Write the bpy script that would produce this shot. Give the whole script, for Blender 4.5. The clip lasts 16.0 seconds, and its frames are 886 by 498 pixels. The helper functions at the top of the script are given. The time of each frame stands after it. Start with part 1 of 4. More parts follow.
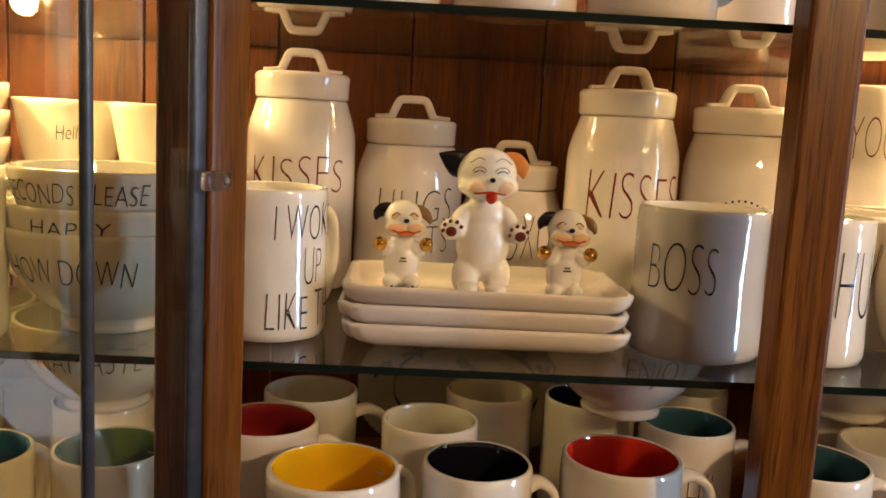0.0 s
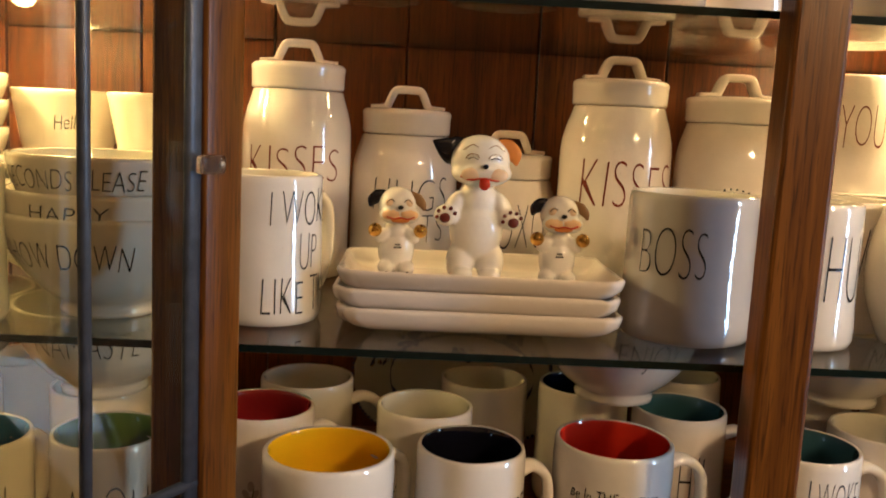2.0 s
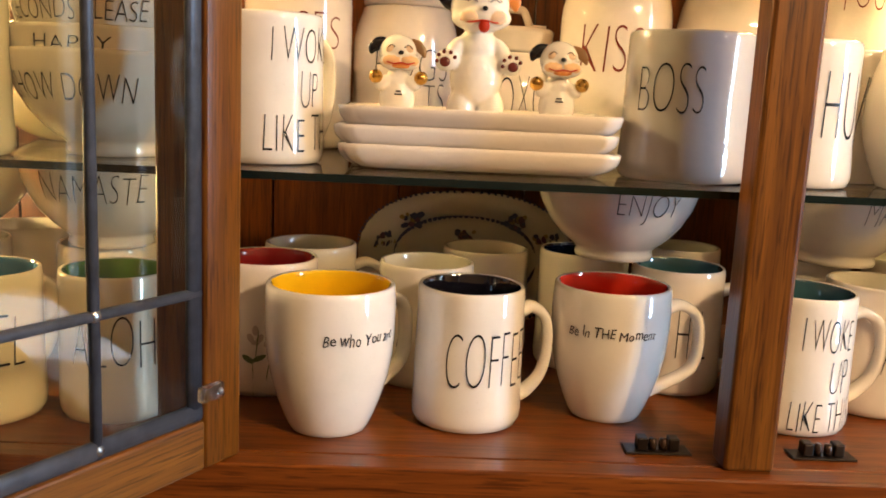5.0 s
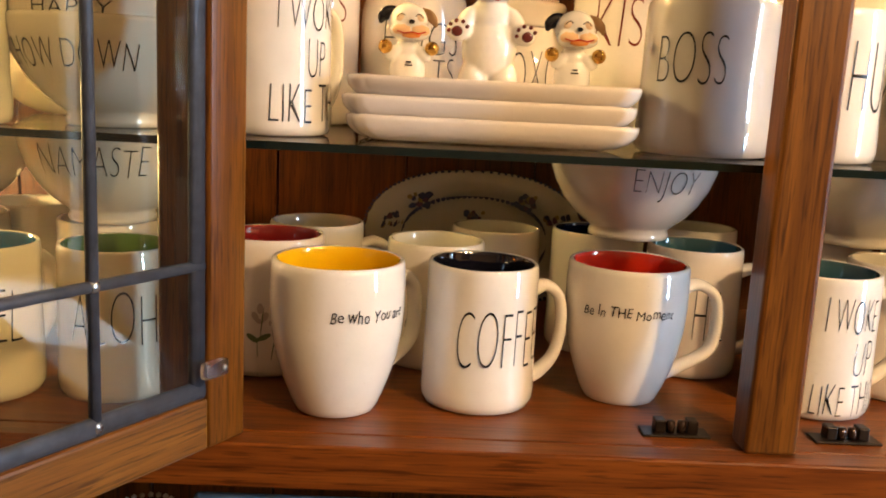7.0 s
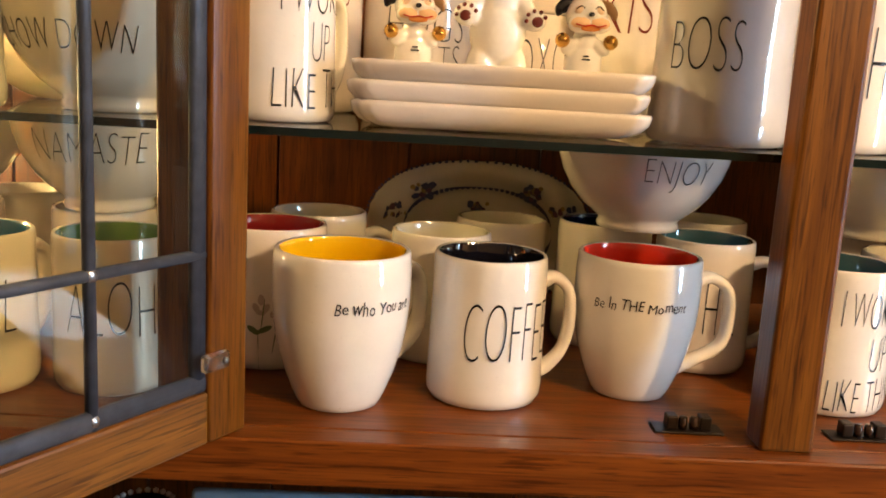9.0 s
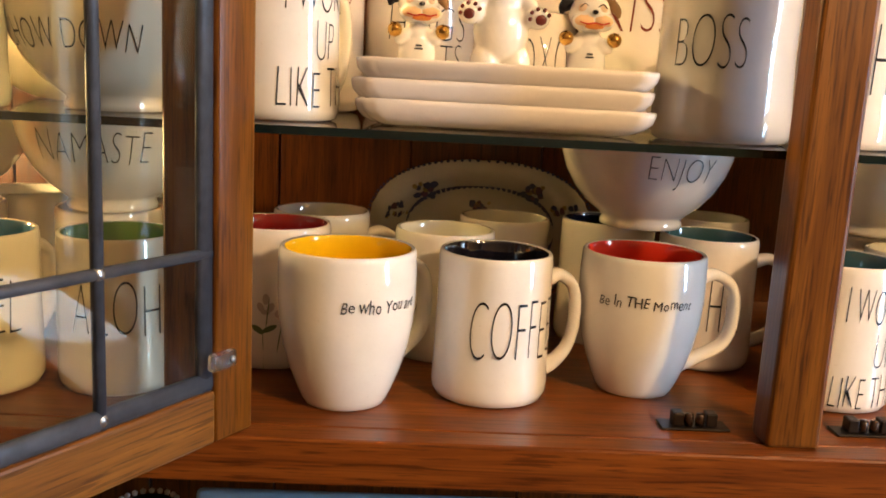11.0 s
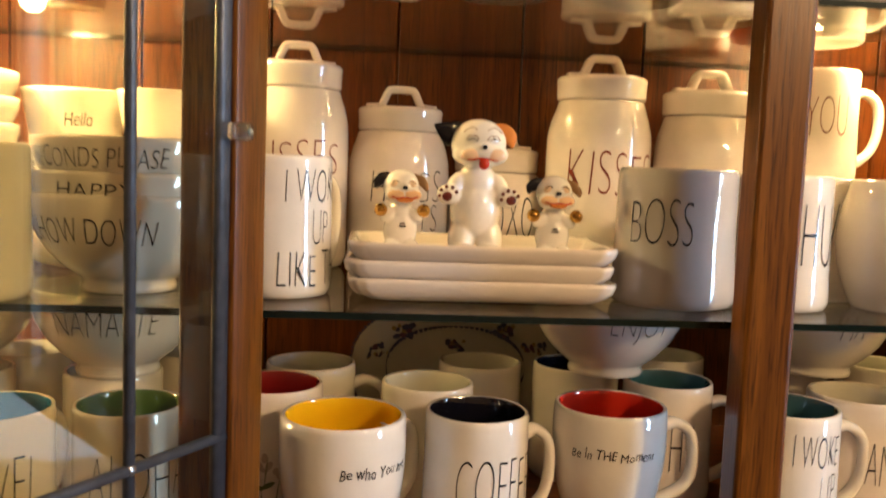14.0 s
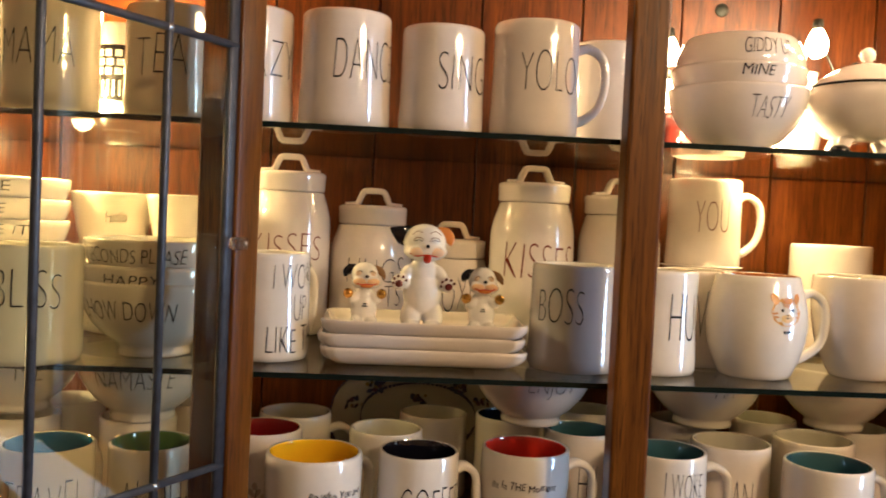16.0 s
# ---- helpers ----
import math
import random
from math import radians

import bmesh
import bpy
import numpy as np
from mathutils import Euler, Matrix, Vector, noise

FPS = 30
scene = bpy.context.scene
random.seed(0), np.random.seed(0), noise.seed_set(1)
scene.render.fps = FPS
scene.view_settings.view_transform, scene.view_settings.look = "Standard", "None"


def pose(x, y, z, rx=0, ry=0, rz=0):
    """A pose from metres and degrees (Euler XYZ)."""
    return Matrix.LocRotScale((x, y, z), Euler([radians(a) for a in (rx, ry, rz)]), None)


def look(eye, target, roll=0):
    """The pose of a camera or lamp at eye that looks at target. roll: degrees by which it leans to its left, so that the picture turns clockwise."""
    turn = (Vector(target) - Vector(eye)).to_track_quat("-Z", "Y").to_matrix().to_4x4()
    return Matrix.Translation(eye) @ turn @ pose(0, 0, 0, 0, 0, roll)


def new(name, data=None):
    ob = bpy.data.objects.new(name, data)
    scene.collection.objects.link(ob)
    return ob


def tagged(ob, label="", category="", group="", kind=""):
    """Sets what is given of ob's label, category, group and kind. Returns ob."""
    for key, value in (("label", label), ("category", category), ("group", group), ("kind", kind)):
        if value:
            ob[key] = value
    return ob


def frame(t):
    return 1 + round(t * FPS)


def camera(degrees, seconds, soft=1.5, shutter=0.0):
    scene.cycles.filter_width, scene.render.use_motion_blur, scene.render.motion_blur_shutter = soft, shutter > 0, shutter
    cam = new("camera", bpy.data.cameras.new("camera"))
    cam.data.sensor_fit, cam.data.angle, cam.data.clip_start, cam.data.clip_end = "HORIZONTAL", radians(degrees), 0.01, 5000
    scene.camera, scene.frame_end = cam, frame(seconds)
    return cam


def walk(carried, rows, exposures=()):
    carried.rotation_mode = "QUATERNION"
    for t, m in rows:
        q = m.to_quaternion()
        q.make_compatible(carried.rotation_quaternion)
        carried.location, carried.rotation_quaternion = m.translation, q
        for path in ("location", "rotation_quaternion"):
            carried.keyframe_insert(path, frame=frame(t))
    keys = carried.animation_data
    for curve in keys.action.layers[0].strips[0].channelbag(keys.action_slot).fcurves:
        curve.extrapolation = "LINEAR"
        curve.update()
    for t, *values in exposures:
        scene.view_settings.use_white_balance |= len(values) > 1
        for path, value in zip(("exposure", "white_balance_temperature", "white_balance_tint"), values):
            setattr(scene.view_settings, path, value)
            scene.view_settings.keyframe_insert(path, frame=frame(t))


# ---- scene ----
cam = camera(53.8, 16.0, 1.8, 0.5)
PATH = [
    (0, (0.0155, 0.014, 1.5525), (0.0905, 1.9925, 1.268), 3.10),
    (0.5, (0.0175, 0.0145, 1.551), (0.085, 1.993, 1.2655), 2.85),
    (1, (0.018, 0.016, 1.552), (0.0955, 1.994, 1.2655), 2.95),
    (1.5, (0.018, 0.0135, 1.552), (0.0945, 1.991, 1.2635), 3.20),
    (2, (0.0205, 0.0035, 1.543), (0.0965, 1.982, 1.257), 3.00),
    (2.5, (0.0165, -0.019, 1.498), (0.0625, 1.9625, 1.239), 2.90),
    (3, (0.0055, -0.0045, 1.4595), (0.0565, 1.97, 1.16), 2.75),
    (3.5, (0.0295, -0.019, 1.459), (0.0815, 1.9595, 1.167), 2.40),
    (4, (0.0235, -0.0105, 1.4370), (0.1180, 1.9580, 1.1125), 1.75),
    (4.5, (0.0310, -0.0225, 1.4365), (0.0975, 1.9455, 1.0895), 2.55),
    (6.8, (0.028, -0.008, 1.422), (0.0865, 1.962, 1.081), 2.95),
    (7, (0.0255, -0.0015, 1.4185), (0.0815, 1.964, 1.055), 2.95),
    (7.5, (0.021, 0.0065, 1.415), (0.078, 1.9715, 1.046), 3.30),
    (8, (0.0225, 0.012, 1.4135), (0.088, 1.975, 1.04), 3.10),
    (8.5, (0.019, 0.0145, 1.4135), (0.087, 1.9785, 1.0415), 3.15),
    (9, (0.0175, 0.017, 1.412), (0.084, 1.98, 1.035), 3.30),
    (11.5, (0.01, 0.0165, 1.409), (0.0865, 1.98, 1.0365), 3.05),
    (12, (0.0125, 0.0125, 1.409), (0.0925, 1.975, 1.032), 3.25),
    (12.5, (0.0135, 0.0175, 1.4055), (0.1025, 1.974, 1.0035), 3.30),
    (13, (0.005, 0.02, 1.407), (0.1175, 1.9785, 1.019), 4.05),
    (13.5, (-0.0055, 0.0105, 1.4395), (0.1705, 1.9785, 1.1365), 2.35),
    (14, (-0.0145, -0.045, 1.49), (0.142, 1.9395, 1.3035), 2.20),
    (14.5, (0.019, -0.1385, 1.5115), (0.1125, 1.8535, 1.368), 3.30),
    (15, (0.03, -0.2255, 1.538), (0.096, 1.772, 1.482), 2.55),
    (15.5, (0.029, -0.264, 1.5405), (0.096, 1.7335, 1.4675), 2.95),
    (16, (0.0345, -0.2785, 1.5425), (0.1595, 1.7155, 1.4715), 2.65),
]
# seconds, stops, kelvin, tint
EXPOSURE = [(0, -0.05, 6350, 10), (2, -0.09, 6300, 10), (3, 0.22, 6350, 10), (3.5, 0.46, 6500, 10), (4, 0.55, 6550, 10), (4.5, 0.7, 6500, 10), (7, 0.82, 6700, 10), (9, 0.83, 6750, 10), (12.5, 0.88, 6500, 10), (13, 0.88, 6550, 10), (13.5, 0.88, 6550, 10),
            (14, 0.4, 6500, 10), (14.5, 0.18, 6550, 10), (15, 0.17, 6050, 10), (15.5, 0.05, 6150, 10), (16, 0.0, 6050, 10)]
walk(cam, [(t, look(eye, target, roll)) for t, eye, target, roll in PATH], EXPOSURE)

# ---- light ----
world = bpy.data.worlds.new("world")
scene.world = world
world.use_nodes = True
sky = world.node_tree.nodes.new("ShaderNodeTexSky")
sky.sky_type, sky.sun_disc = "NISHITA", False
sky.sun_elevation, sky.sun_rotation = radians(35), radians(120)
world.node_tree.links.new(sky.outputs["Color"], world.node_tree.nodes["Background"].inputs["Color"])
world.node_tree.nodes["Background"].inputs["Strength"].default_value = 0.1

B, S, T = 1.165, 1.3745, 1.634          # cabinet floor, middle shelf, top shelf


def lamp(name, kind, power, colour, m, size=0.03, size_y=None):
    data = bpy.data.lights.new(name, kind)
    data.energy, data.color = power, colour
    if kind == "AREA":
        data.shape, data.size, data.size_y = "RECTANGLE", size, size_y
    else:
        data.shadow_soft_size = size
    ob = new(name, data)
    ob.matrix_world = m
    return ob


KEY = (1.100, -0.514, 2.084)
lamp("pendant_light", "POINT", 45, (1.0, 0.69, 0.375), pose(*KEY), 0.045)
ARMS = ((0.17, 0.12), (-0.17, -0.12), (-0.11, 0.15), (0.11, -0.15))
for dx, dy in ARMS:
    lamp("pendant_light", "POINT", 5.0, (1.0, 0.69, 0.375), pose(KEY[0] + dx, KEY[1] + dy, KEY[2]), 0.026)
for z, high, watts in ((1.09, 0.62, 13.2), (1.83, 0.70, 12.0)):
    lamp("window_light", "AREA", watts, (0.42, 0.67, 1.0), look((2.32, -0.22, z), (0.2, 0.7, z - 0.10)), 0.17, high)
lamp("window_light", "AREA", 0.11, (0.42, 0.67, 1.0), look((2.43, 0.700, 1.475), (0.4, 0.50, 1.475)), 0.03, 1.40)
lamp("sunlight", "SUN", 11.0, (0.55, 0.75, 1.0), look((2.40, 0.0, 1.50), (1.90, 0.60, 0.70))).data.angle = radians(0.5)
YELLOW = (1.0, 0.735, 0.37)
for at, watts in (((-0.345, 0.860, 1.656), 9.5), ((-0.320, 0.935, 1.800), 7.5), ((-0.450, 0.800, 1.656), 11.5), ((-0.600, 0.800, 1.320), 4.6)):
    lamp("cabinet_light_left", "POINT", watts, YELLOW, pose(*at), 0.014)
lamp("cabinet_light_right", "POINT", 6.0, YELLOW, pose(0.548, 0.872, 1.648), 0.012)

# ---- materials ----


def material(name):
    m = bpy.data.materials.new(name)
    m.use_nodes = True
    return m, m.node_tree.nodes, m.node_tree.links, m.node_tree.nodes["Principled BSDF"]


def noise_of(nodes, links, scale, detail=4, stretch=(1, 1, 1), rough=0.5):
    co, mp, nz = nodes.new("ShaderNodeTexCoord"), nodes.new("ShaderNodeMapping"), nodes.new("ShaderNodeTexNoise")
    mp.inputs["Scale"].default_value = stretch
    nz.inputs["Scale"].default_value, nz.inputs["Detail"].default_value, nz.inputs["Roughness"].default_value = scale, detail, rough
    links.new(co.outputs["Object"], mp.inputs["Vector"])
    links.new(mp.outputs["Vector"], nz.inputs["Vector"])
    return nz, mp


def ramp_of(nodes, links, source, stops):
    r = nodes.new("ShaderNodeValToRGB")
    while len(r.color_ramp.elements) < len(stops):
        r.color_ramp.elements.new(0.5)
    for e, (at, c) in zip(r.color_ramp.elements, stops):
        e.position, e.color = at, (*c, 1)
    links.new(source, r.inputs["Fac"])
    return r


def bump_of(nodes, links, source, strength, distance, bsdf):
    b = nodes.new("ShaderNodeBump")
    b.inputs["Strength"].default_value, b.inputs["Distance"].default_value = strength, distance
    links.new(source, b.inputs["Height"])
    links.new(b.outputs["Normal"], bsdf.inputs["Normal"])


def glaze(name, colour, rough=0.035, vary=0.10, lumps=0.24):
    """Glazed stoneware: faint mottling, pinholes and an uneven, glossy skin."""
    m, nodes, links, b = material(name)
    nz, _ = noise_of(nodes, links, 28, 5)
    lo = tuple(c * (1 - vary) for c in colour)
    r = ramp_of(nodes, links, nz.outputs["Fac"], [(0.3, lo), (0.7, colour)])
    sp, _ = noise_of(nodes, links, 520, 2)
    dots = ramp_of(nodes, links, sp.outputs["Fac"], [(0.24, (0.55, 0.50, 0.42)), (0.29, (1, 1, 1))])
    mix = nodes.new("ShaderNodeMix")
    mix.data_type, mix.blend_type = "RGBA", "MULTIPLY"
    mix.inputs["Factor"].default_value = 0.35
    links.new(r.outputs["Color"], mix.inputs["A"])
    links.new(dots.outputs["Color"], mix.inputs["B"])
    links.new(mix.outputs["Result"], b.inputs["Base Color"])
    b.inputs["Roughness"].default_value = rough
    b.inputs["IOR"].default_value = 1.62
    b.inputs["Coat Weight"].default_value = 0.7
    b.inputs["Coat Roughness"].default_value = 0.02
    b.inputs["Coat IOR"].default_value = 1.6
    wv, _ = noise_of(nodes, links, 52, 3)
    bump_of(nodes, links, wv.outputs["Fac"], lumps, 0.002, b)
    return m


def plain(name, colour, rough=0.5, metal=0.0, vary=0.15, scale=60, bump=0.1):
    m, nodes, links, b = material(name)
    nz, _ = noise_of(nodes, links, scale, 4)
    r = ramp_of(nodes, links, nz.outputs["Fac"], [(0.3, tuple(c * (1 - vary) for c in colour)), (0.7, colour)])
    links.new(r.outputs["Color"], b.inputs["Base Color"])
    b.inputs["Roughness"].default_value, b.inputs["Metallic"].default_value = rough, metal
    if bump:
        bump_of(nodes, links, nz.outputs["Fac"], bump, 0.001, b)
    return m


def wood(name, axis, dark, mid, light, rough=0.33, veins=0.55):
    """Stained oak: long streaks, fine dark pores and board-to-board variation."""
    m, nodes, links, b = material(name)
    info = nodes.new("ShaderNodeObjectInfo")
    st = [1.0, 1.0, 1.0]
    st[axis] = 0.05
    shift = nodes.new("ShaderNodeVectorMath")
    shift.operation = "SCALE"
    shift.inputs[0].default_value = (3.1, 5.3, 7.7)
    links.new(info.outputs["Random"], shift.inputs["Scale"])
    outs = []
    for sc, de, ro in ((120, 6, 0.66), (470, 3, 0.5), (9, 2, 0.5), (44, 3, 0.6)):
        nz, mp = noise_of(nodes, links, sc, de, [s if s == 1.0 else 0.02 for s in st] if sc == 44 else st, ro)
        nz.inputs["Distortion"].default_value = 0.5 if sc == 120 else 0.8 if sc == 44 else 0.0
        links.new(shift.outputs["Vector"], mp.inputs["Location"])
        outs.append(nz.outputs["Fac"])
    r = ramp_of(nodes, links, outs[0], [(0.28, dark), (0.48, mid), (0.72, light)])
    pores = ramp_of(nodes, links, outs[1], [(0.36, (0.30, 0.24, 0.19)), (0.45, (1.06, 1.06, 1.06))])
    large = ramp_of(nodes, links, outs[2], [(0.3, (0.78, 0.74, 0.70)), (0.7, (1.1, 1.1, 1.1))])
    lines = ramp_of(nodes, links, outs[3], [(0.36, (1, 1, 1)), (0.40, (0.42, 0.36, 0.32)), (0.43, (1, 1, 1)), (0.50, (1, 1, 1)), (0.535, (0.38, 0.32, 0.28)), (0.56, (1, 1, 1)), (0.62, (0.55, 0.5, 0.45)), (0.65, (1, 1, 1))])
    last = r.outputs["Color"]
    for other, fac in ((pores, 0.7), (large, 0.8), (lines, veins)):
        mix = nodes.new("ShaderNodeMix")
        mix.data_type, mix.blend_type = "RGBA", "MULTIPLY"
        mix.inputs["Factor"].default_value = fac
        links.new(last, mix.inputs["A"])
        links.new(other.outputs["Color"], mix.inputs["B"])
        last = mix.outputs["Result"]
    hsv = nodes.new("ShaderNodeHueSaturation")
    span = nodes.new("ShaderNodeMapRange")
    span.inputs["To Min"].default_value, span.inputs["To Max"].default_value = 0.85, 1.15
    links.new(info.outputs["Random"], span.inputs["Value"])
    links.new(span.outputs["Result"], hsv.inputs["Value"])
    links.new(last, hsv.inputs["Color"])
    links.new(hsv.outputs["Color"], b.inputs["Base Color"])
    b.inputs["Roughness"].default_value = rough
    b.inputs["Specular IOR Level"].default_value = 0.38
    bump_of(nodes, links, outs[1], 0.25, 0.0006, b)
    return m


def clear_glass(name, tint, rough=0.0):
    m, nodes, links, b = material(name)
    b.inputs["Base Color"].default_value = (*tint, 1)
    b.inputs["Transmission Weight"].default_value = 1.0
    b.inputs["Roughness"].default_value, b.inputs["IOR"].default_value = rough, 1.5
    return m


def sheet_glass(name, tint, dust_haze=0.0):
    """Flat glass: clear, tinted a little, with mirror gloss that grows at grazing angles and perhaps a dusty film that
    also stands for reflected haze.
    """
    m, nodes, links, b = material(name)
    nodes.remove(b)
    clear, gloss, mix, fr = nodes.new("ShaderNodeBsdfTransparent"), nodes.new("ShaderNodeBsdfGlossy"), nodes.new("ShaderNodeMixShader"), nodes.new("ShaderNodeLayerWeight")
    clear.inputs["Color"].default_value = (*tint, 1)
    gloss.inputs["Roughness"].default_value = 0.0
    fr.inputs["Blend"].default_value = 0.5
    grow, fit = nodes.new("ShaderNodeMath"), nodes.new("ShaderNodeMath")
    grow.operation, fit.operation = "POWER", "MULTIPLY_ADD"
    grow.inputs[1].default_value, fit.inputs[1].default_value, fit.inputs[2].default_value = 5.0, 0.957, 0.043
    links.new(fr.outputs["Facing"], grow.inputs[0])
    links.new(grow.outputs["Value"], fit.inputs[0])
    links.new(fit.outputs["Value"], mix.inputs["Fac"])
    film, veil = nodes.new("ShaderNodeBsdfDiffuse"), nodes.new("ShaderNodeMixShader")
    film.inputs["Color"].default_value = (0.8, 0.8, 0.78, 1)
    specks, _ = noise_of(nodes, links, 35, 5)
    thick = nodes.new("ShaderNodeMath")
    thick.operation = "MULTIPLY"
    thick.inputs[1].default_value = 2 * dust_haze
    links.new(specks.outputs["Fac"], thick.inputs[0])
    links.new(thick.outputs["Value"], veil.inputs["Fac"])
    links.new(clear.outputs["BSDF"], veil.inputs[1])
    links.new(film.outputs["BSDF"], veil.inputs[2])
    links.new(veil.outputs["Shader"], mix.inputs[1])
    links.new(gloss.outputs["BSDF"], mix.inputs[2])
    links.new(mix.outputs["Shader"], nodes["Material Output"].inputs["Surface"])
    return m


def glowing(name, colour, strength):
    m, nodes, links, b = material(name)
    b.inputs["Emission Color"].default_value = (*colour, 1)
    b.inputs["Emission Strength"].default_value = strength
    return m


WHITE = glaze("cream_white_glaze", (0.80, 0.725, 0.66))
# White glaze greyed evenly to stand for the shade on the BOSS mug.
SHADEWHITE = glaze("shaded_white_glaze", (0.54, 0.51, 0.485))
BLUEWHITE = glaze("cool_white_glaze", (0.82, 0.78, 0.72))
LINING = {
    "white": glaze("white_lining_glaze", (0.72, 0.67, 0.58)),
    "yellow": glaze("yellow_lining_glaze", (0.86, 0.50, 0.01)),
    "black": glaze("black_lining_glaze", (0.006, 0.006, 0.012)),
    "red": glaze("red_lining_glaze", (0.75, 0.040, 0.018)),
    "crimson": glaze("dark_red_lining_glaze", (0.32, 0.020, 0.022)),
    "navy": glaze("navy_lining_glaze", (0.012, 0.018, 0.055)),
    "teal": glaze("teal_lining_glaze", (0.044, 0.115, 0.142)),
    "green": glaze("green_lining_glaze", (0.075, 0.160, 0.032)),
    "blue": glaze("blue_lining_glaze", (0.02, 0.13, 0.26)),
    "orange": glaze("orange_lining_glaze", (0.45, 0.13, 0.03)),
}
INK = plain("black_ink", (0.012, 0.011, 0.012), 0.25, vary=0.3, bump=0)
RUST = plain("red_brown_ink", (0.19, 0.034, 0.020), 0.25, vary=0.3, bump=0)
OAK_Z = wood("oak_upright_grain", 2, (0.100, 0.0320, 0.0036), (0.143, 0.0490, 0.0058), (0.216, 0.082, 0.0105), 0.31, 0.5)
OAK_X = wood("oak_level_grain", 0, (0.105, 0.025, 0.0036), (0.156, 0.040, 0.0056), (0.235, 0.069, 0.0096), 0.30, 0.5)
OAK_RAIL = wood("oak_door_rail", 0, (0.112, 0.042, 0.0045), (0.168, 0.067, 0.0075), (0.245, 0.106, 0.0130), 0.33, 0.42)
# Back-board oak set darker than the posts, holding some of the recess's shade.
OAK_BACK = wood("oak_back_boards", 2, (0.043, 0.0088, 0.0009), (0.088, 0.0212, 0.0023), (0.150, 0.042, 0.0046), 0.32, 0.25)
LEAD = plain("lead_came", (0.076, 0.088, 0.116), 0.42, 0.35, 0.40, 90, 0.14)
SOLDER = plain("solder", (0.42, 0.43, 0.45), 0.25, 0.9, 0.3, 200, 0.3)
PANE = sheet_glass("clear_pane_glass", (0.968, 0.968, 0.855), 0.004)
SHELFGLASS = sheet_glass("shelf_glass", (0.80, 0.80, 0.73))
GLASSEDGE = plain("shelf_glass_edge", (0.006, 0.014, 0.013), 0.12, vary=0.4, bump=0)
CLEARPLASTIC = clear_glass("clear_plastic", (0.95, 0.95, 0.95), 0.12)
BROWNMETAL = plain("bronzed_steel", (0.020, 0.013, 0.010), 0.38, 0.6)
STEEL = plain("steel", (0.45, 0.42, 0.38), 0.3, 1.0)
GOLD = plain("gold_lustre", (0.72, 0.42, 0.10), 0.18, 1.0, 0.2, 120, 0)
WALLPAINT = plain("wall_paint", (0.34, 0.25, 0.16), 0.8, vary=0.06, scale=8)
CEILPAINT = plain("ceiling_paint", (0.42, 0.34, 0.25), 0.85, vary=0.05, scale=8)
FLOORWOOD = wood("floor_oak", 0, (0.07, 0.035, 0.015), (0.15, 0.08, 0.035), (0.22, 0.12, 0.06))
BULB = glowing("warm_bulb", (1.0, 0.70, 0.36), 130)
TRIM = plain("white_trim_paint", (0.78, 0.77, 0.74), 0.4, vary=0.04)

# ---- geometry ----


def part(name, bm, mat, parent=None, label="", m=None, smooth=True):
    me = bpy.data.meshes.new(name)
    bm.normal_update()
    bm.to_mesh(me)
    bm.free()
    for k in (mat if isinstance(mat, (list, tuple)) else [mat]):
        me.materials.append(k)
    if smooth:
        me.polygons.foreach_set("use_smooth", [True] * len(me.polygons))
    ob = new(name, me)
    ob.parent = parent
    if m is not None:
        ob.matrix_basis = m
    if label:
        ob["label"] = label
    return ob


def thing(name, m, label, category, group="", kind=""):
    ob = new(name)
    ob.empty_display_size = 0.03
    ob.matrix_basis = m
    return tagged(ob, label, category, group, kind)


def box(lo, hi, bevel=0.0, seg=2, bm=None):
    own = bmesh.new()
    bmesh.ops.create_cube(own, size=1)
    lo, hi = Vector(lo), Vector(hi)
    for v in own.verts:
        v.co = Vector((lo[i] + (v.co[i] + 0.5) * (hi[i] - lo[i]) for i in range(3)))
    if bevel:
        bmesh.ops.bevel(own, geom=own.edges[:], offset=bevel, segments=seg, profile=0.5, affect="EDGES")
    if bm is None:
        return own
    add(bm, own)
    return bm


def add(bm, other, mat=0):
    """Joins other into bm, with a material slot."""
    base = len(bm.verts)
    other.verts.index_update()
    for v in other.verts:
        bm.verts.new(v.co)
    bm.verts.ensure_lookup_table()
    for f in other.faces:
        try:
            g = bm.faces.new([bm.verts[base + v.index] for v in f.verts])
            g.material_index, g.smooth = mat, True
        except ValueError:
            pass
    other.free()


def lathe(profile, seg=44, wob=0.0, seed=0.0):
    """A turned form from (radius, height) pairs; wob: uneven throwing, in metres."""
    bm = bmesh.new()
    rings = []
    for r, z in profile:
        if r < 1e-6:
            rings.append([bm.verts.new((0, 0, z))])
            continue
        ring = []
        for k in range(seg):
            a = 2 * math.pi * k / seg
            q = r + wob * noise.noise((math.cos(a) * 1.3 + seed, math.sin(a) * 1.3, z * 16 + seed))
            ring.append(bm.verts.new((q * math.cos(a), q * math.sin(a), z)))
        rings.append(ring)
    for a, b in zip(rings, rings[1:]):
        for k in range(seg):
            n = (k + 1) % seg
            if len(a) == 1 and len(b) == 1:
                continue
            if len(a) == 1:
                bm.faces.new((a[0], b[n], b[k]))
            elif len(b) == 1:
                bm.faces.new((a[k], a[n], b[0]))
            else:
                bm.faces.new((a[k], a[n], b[n], b[k]))
    bmesh.ops.recalc_face_normals(bm, faces=bm.faces[:])
    return bm


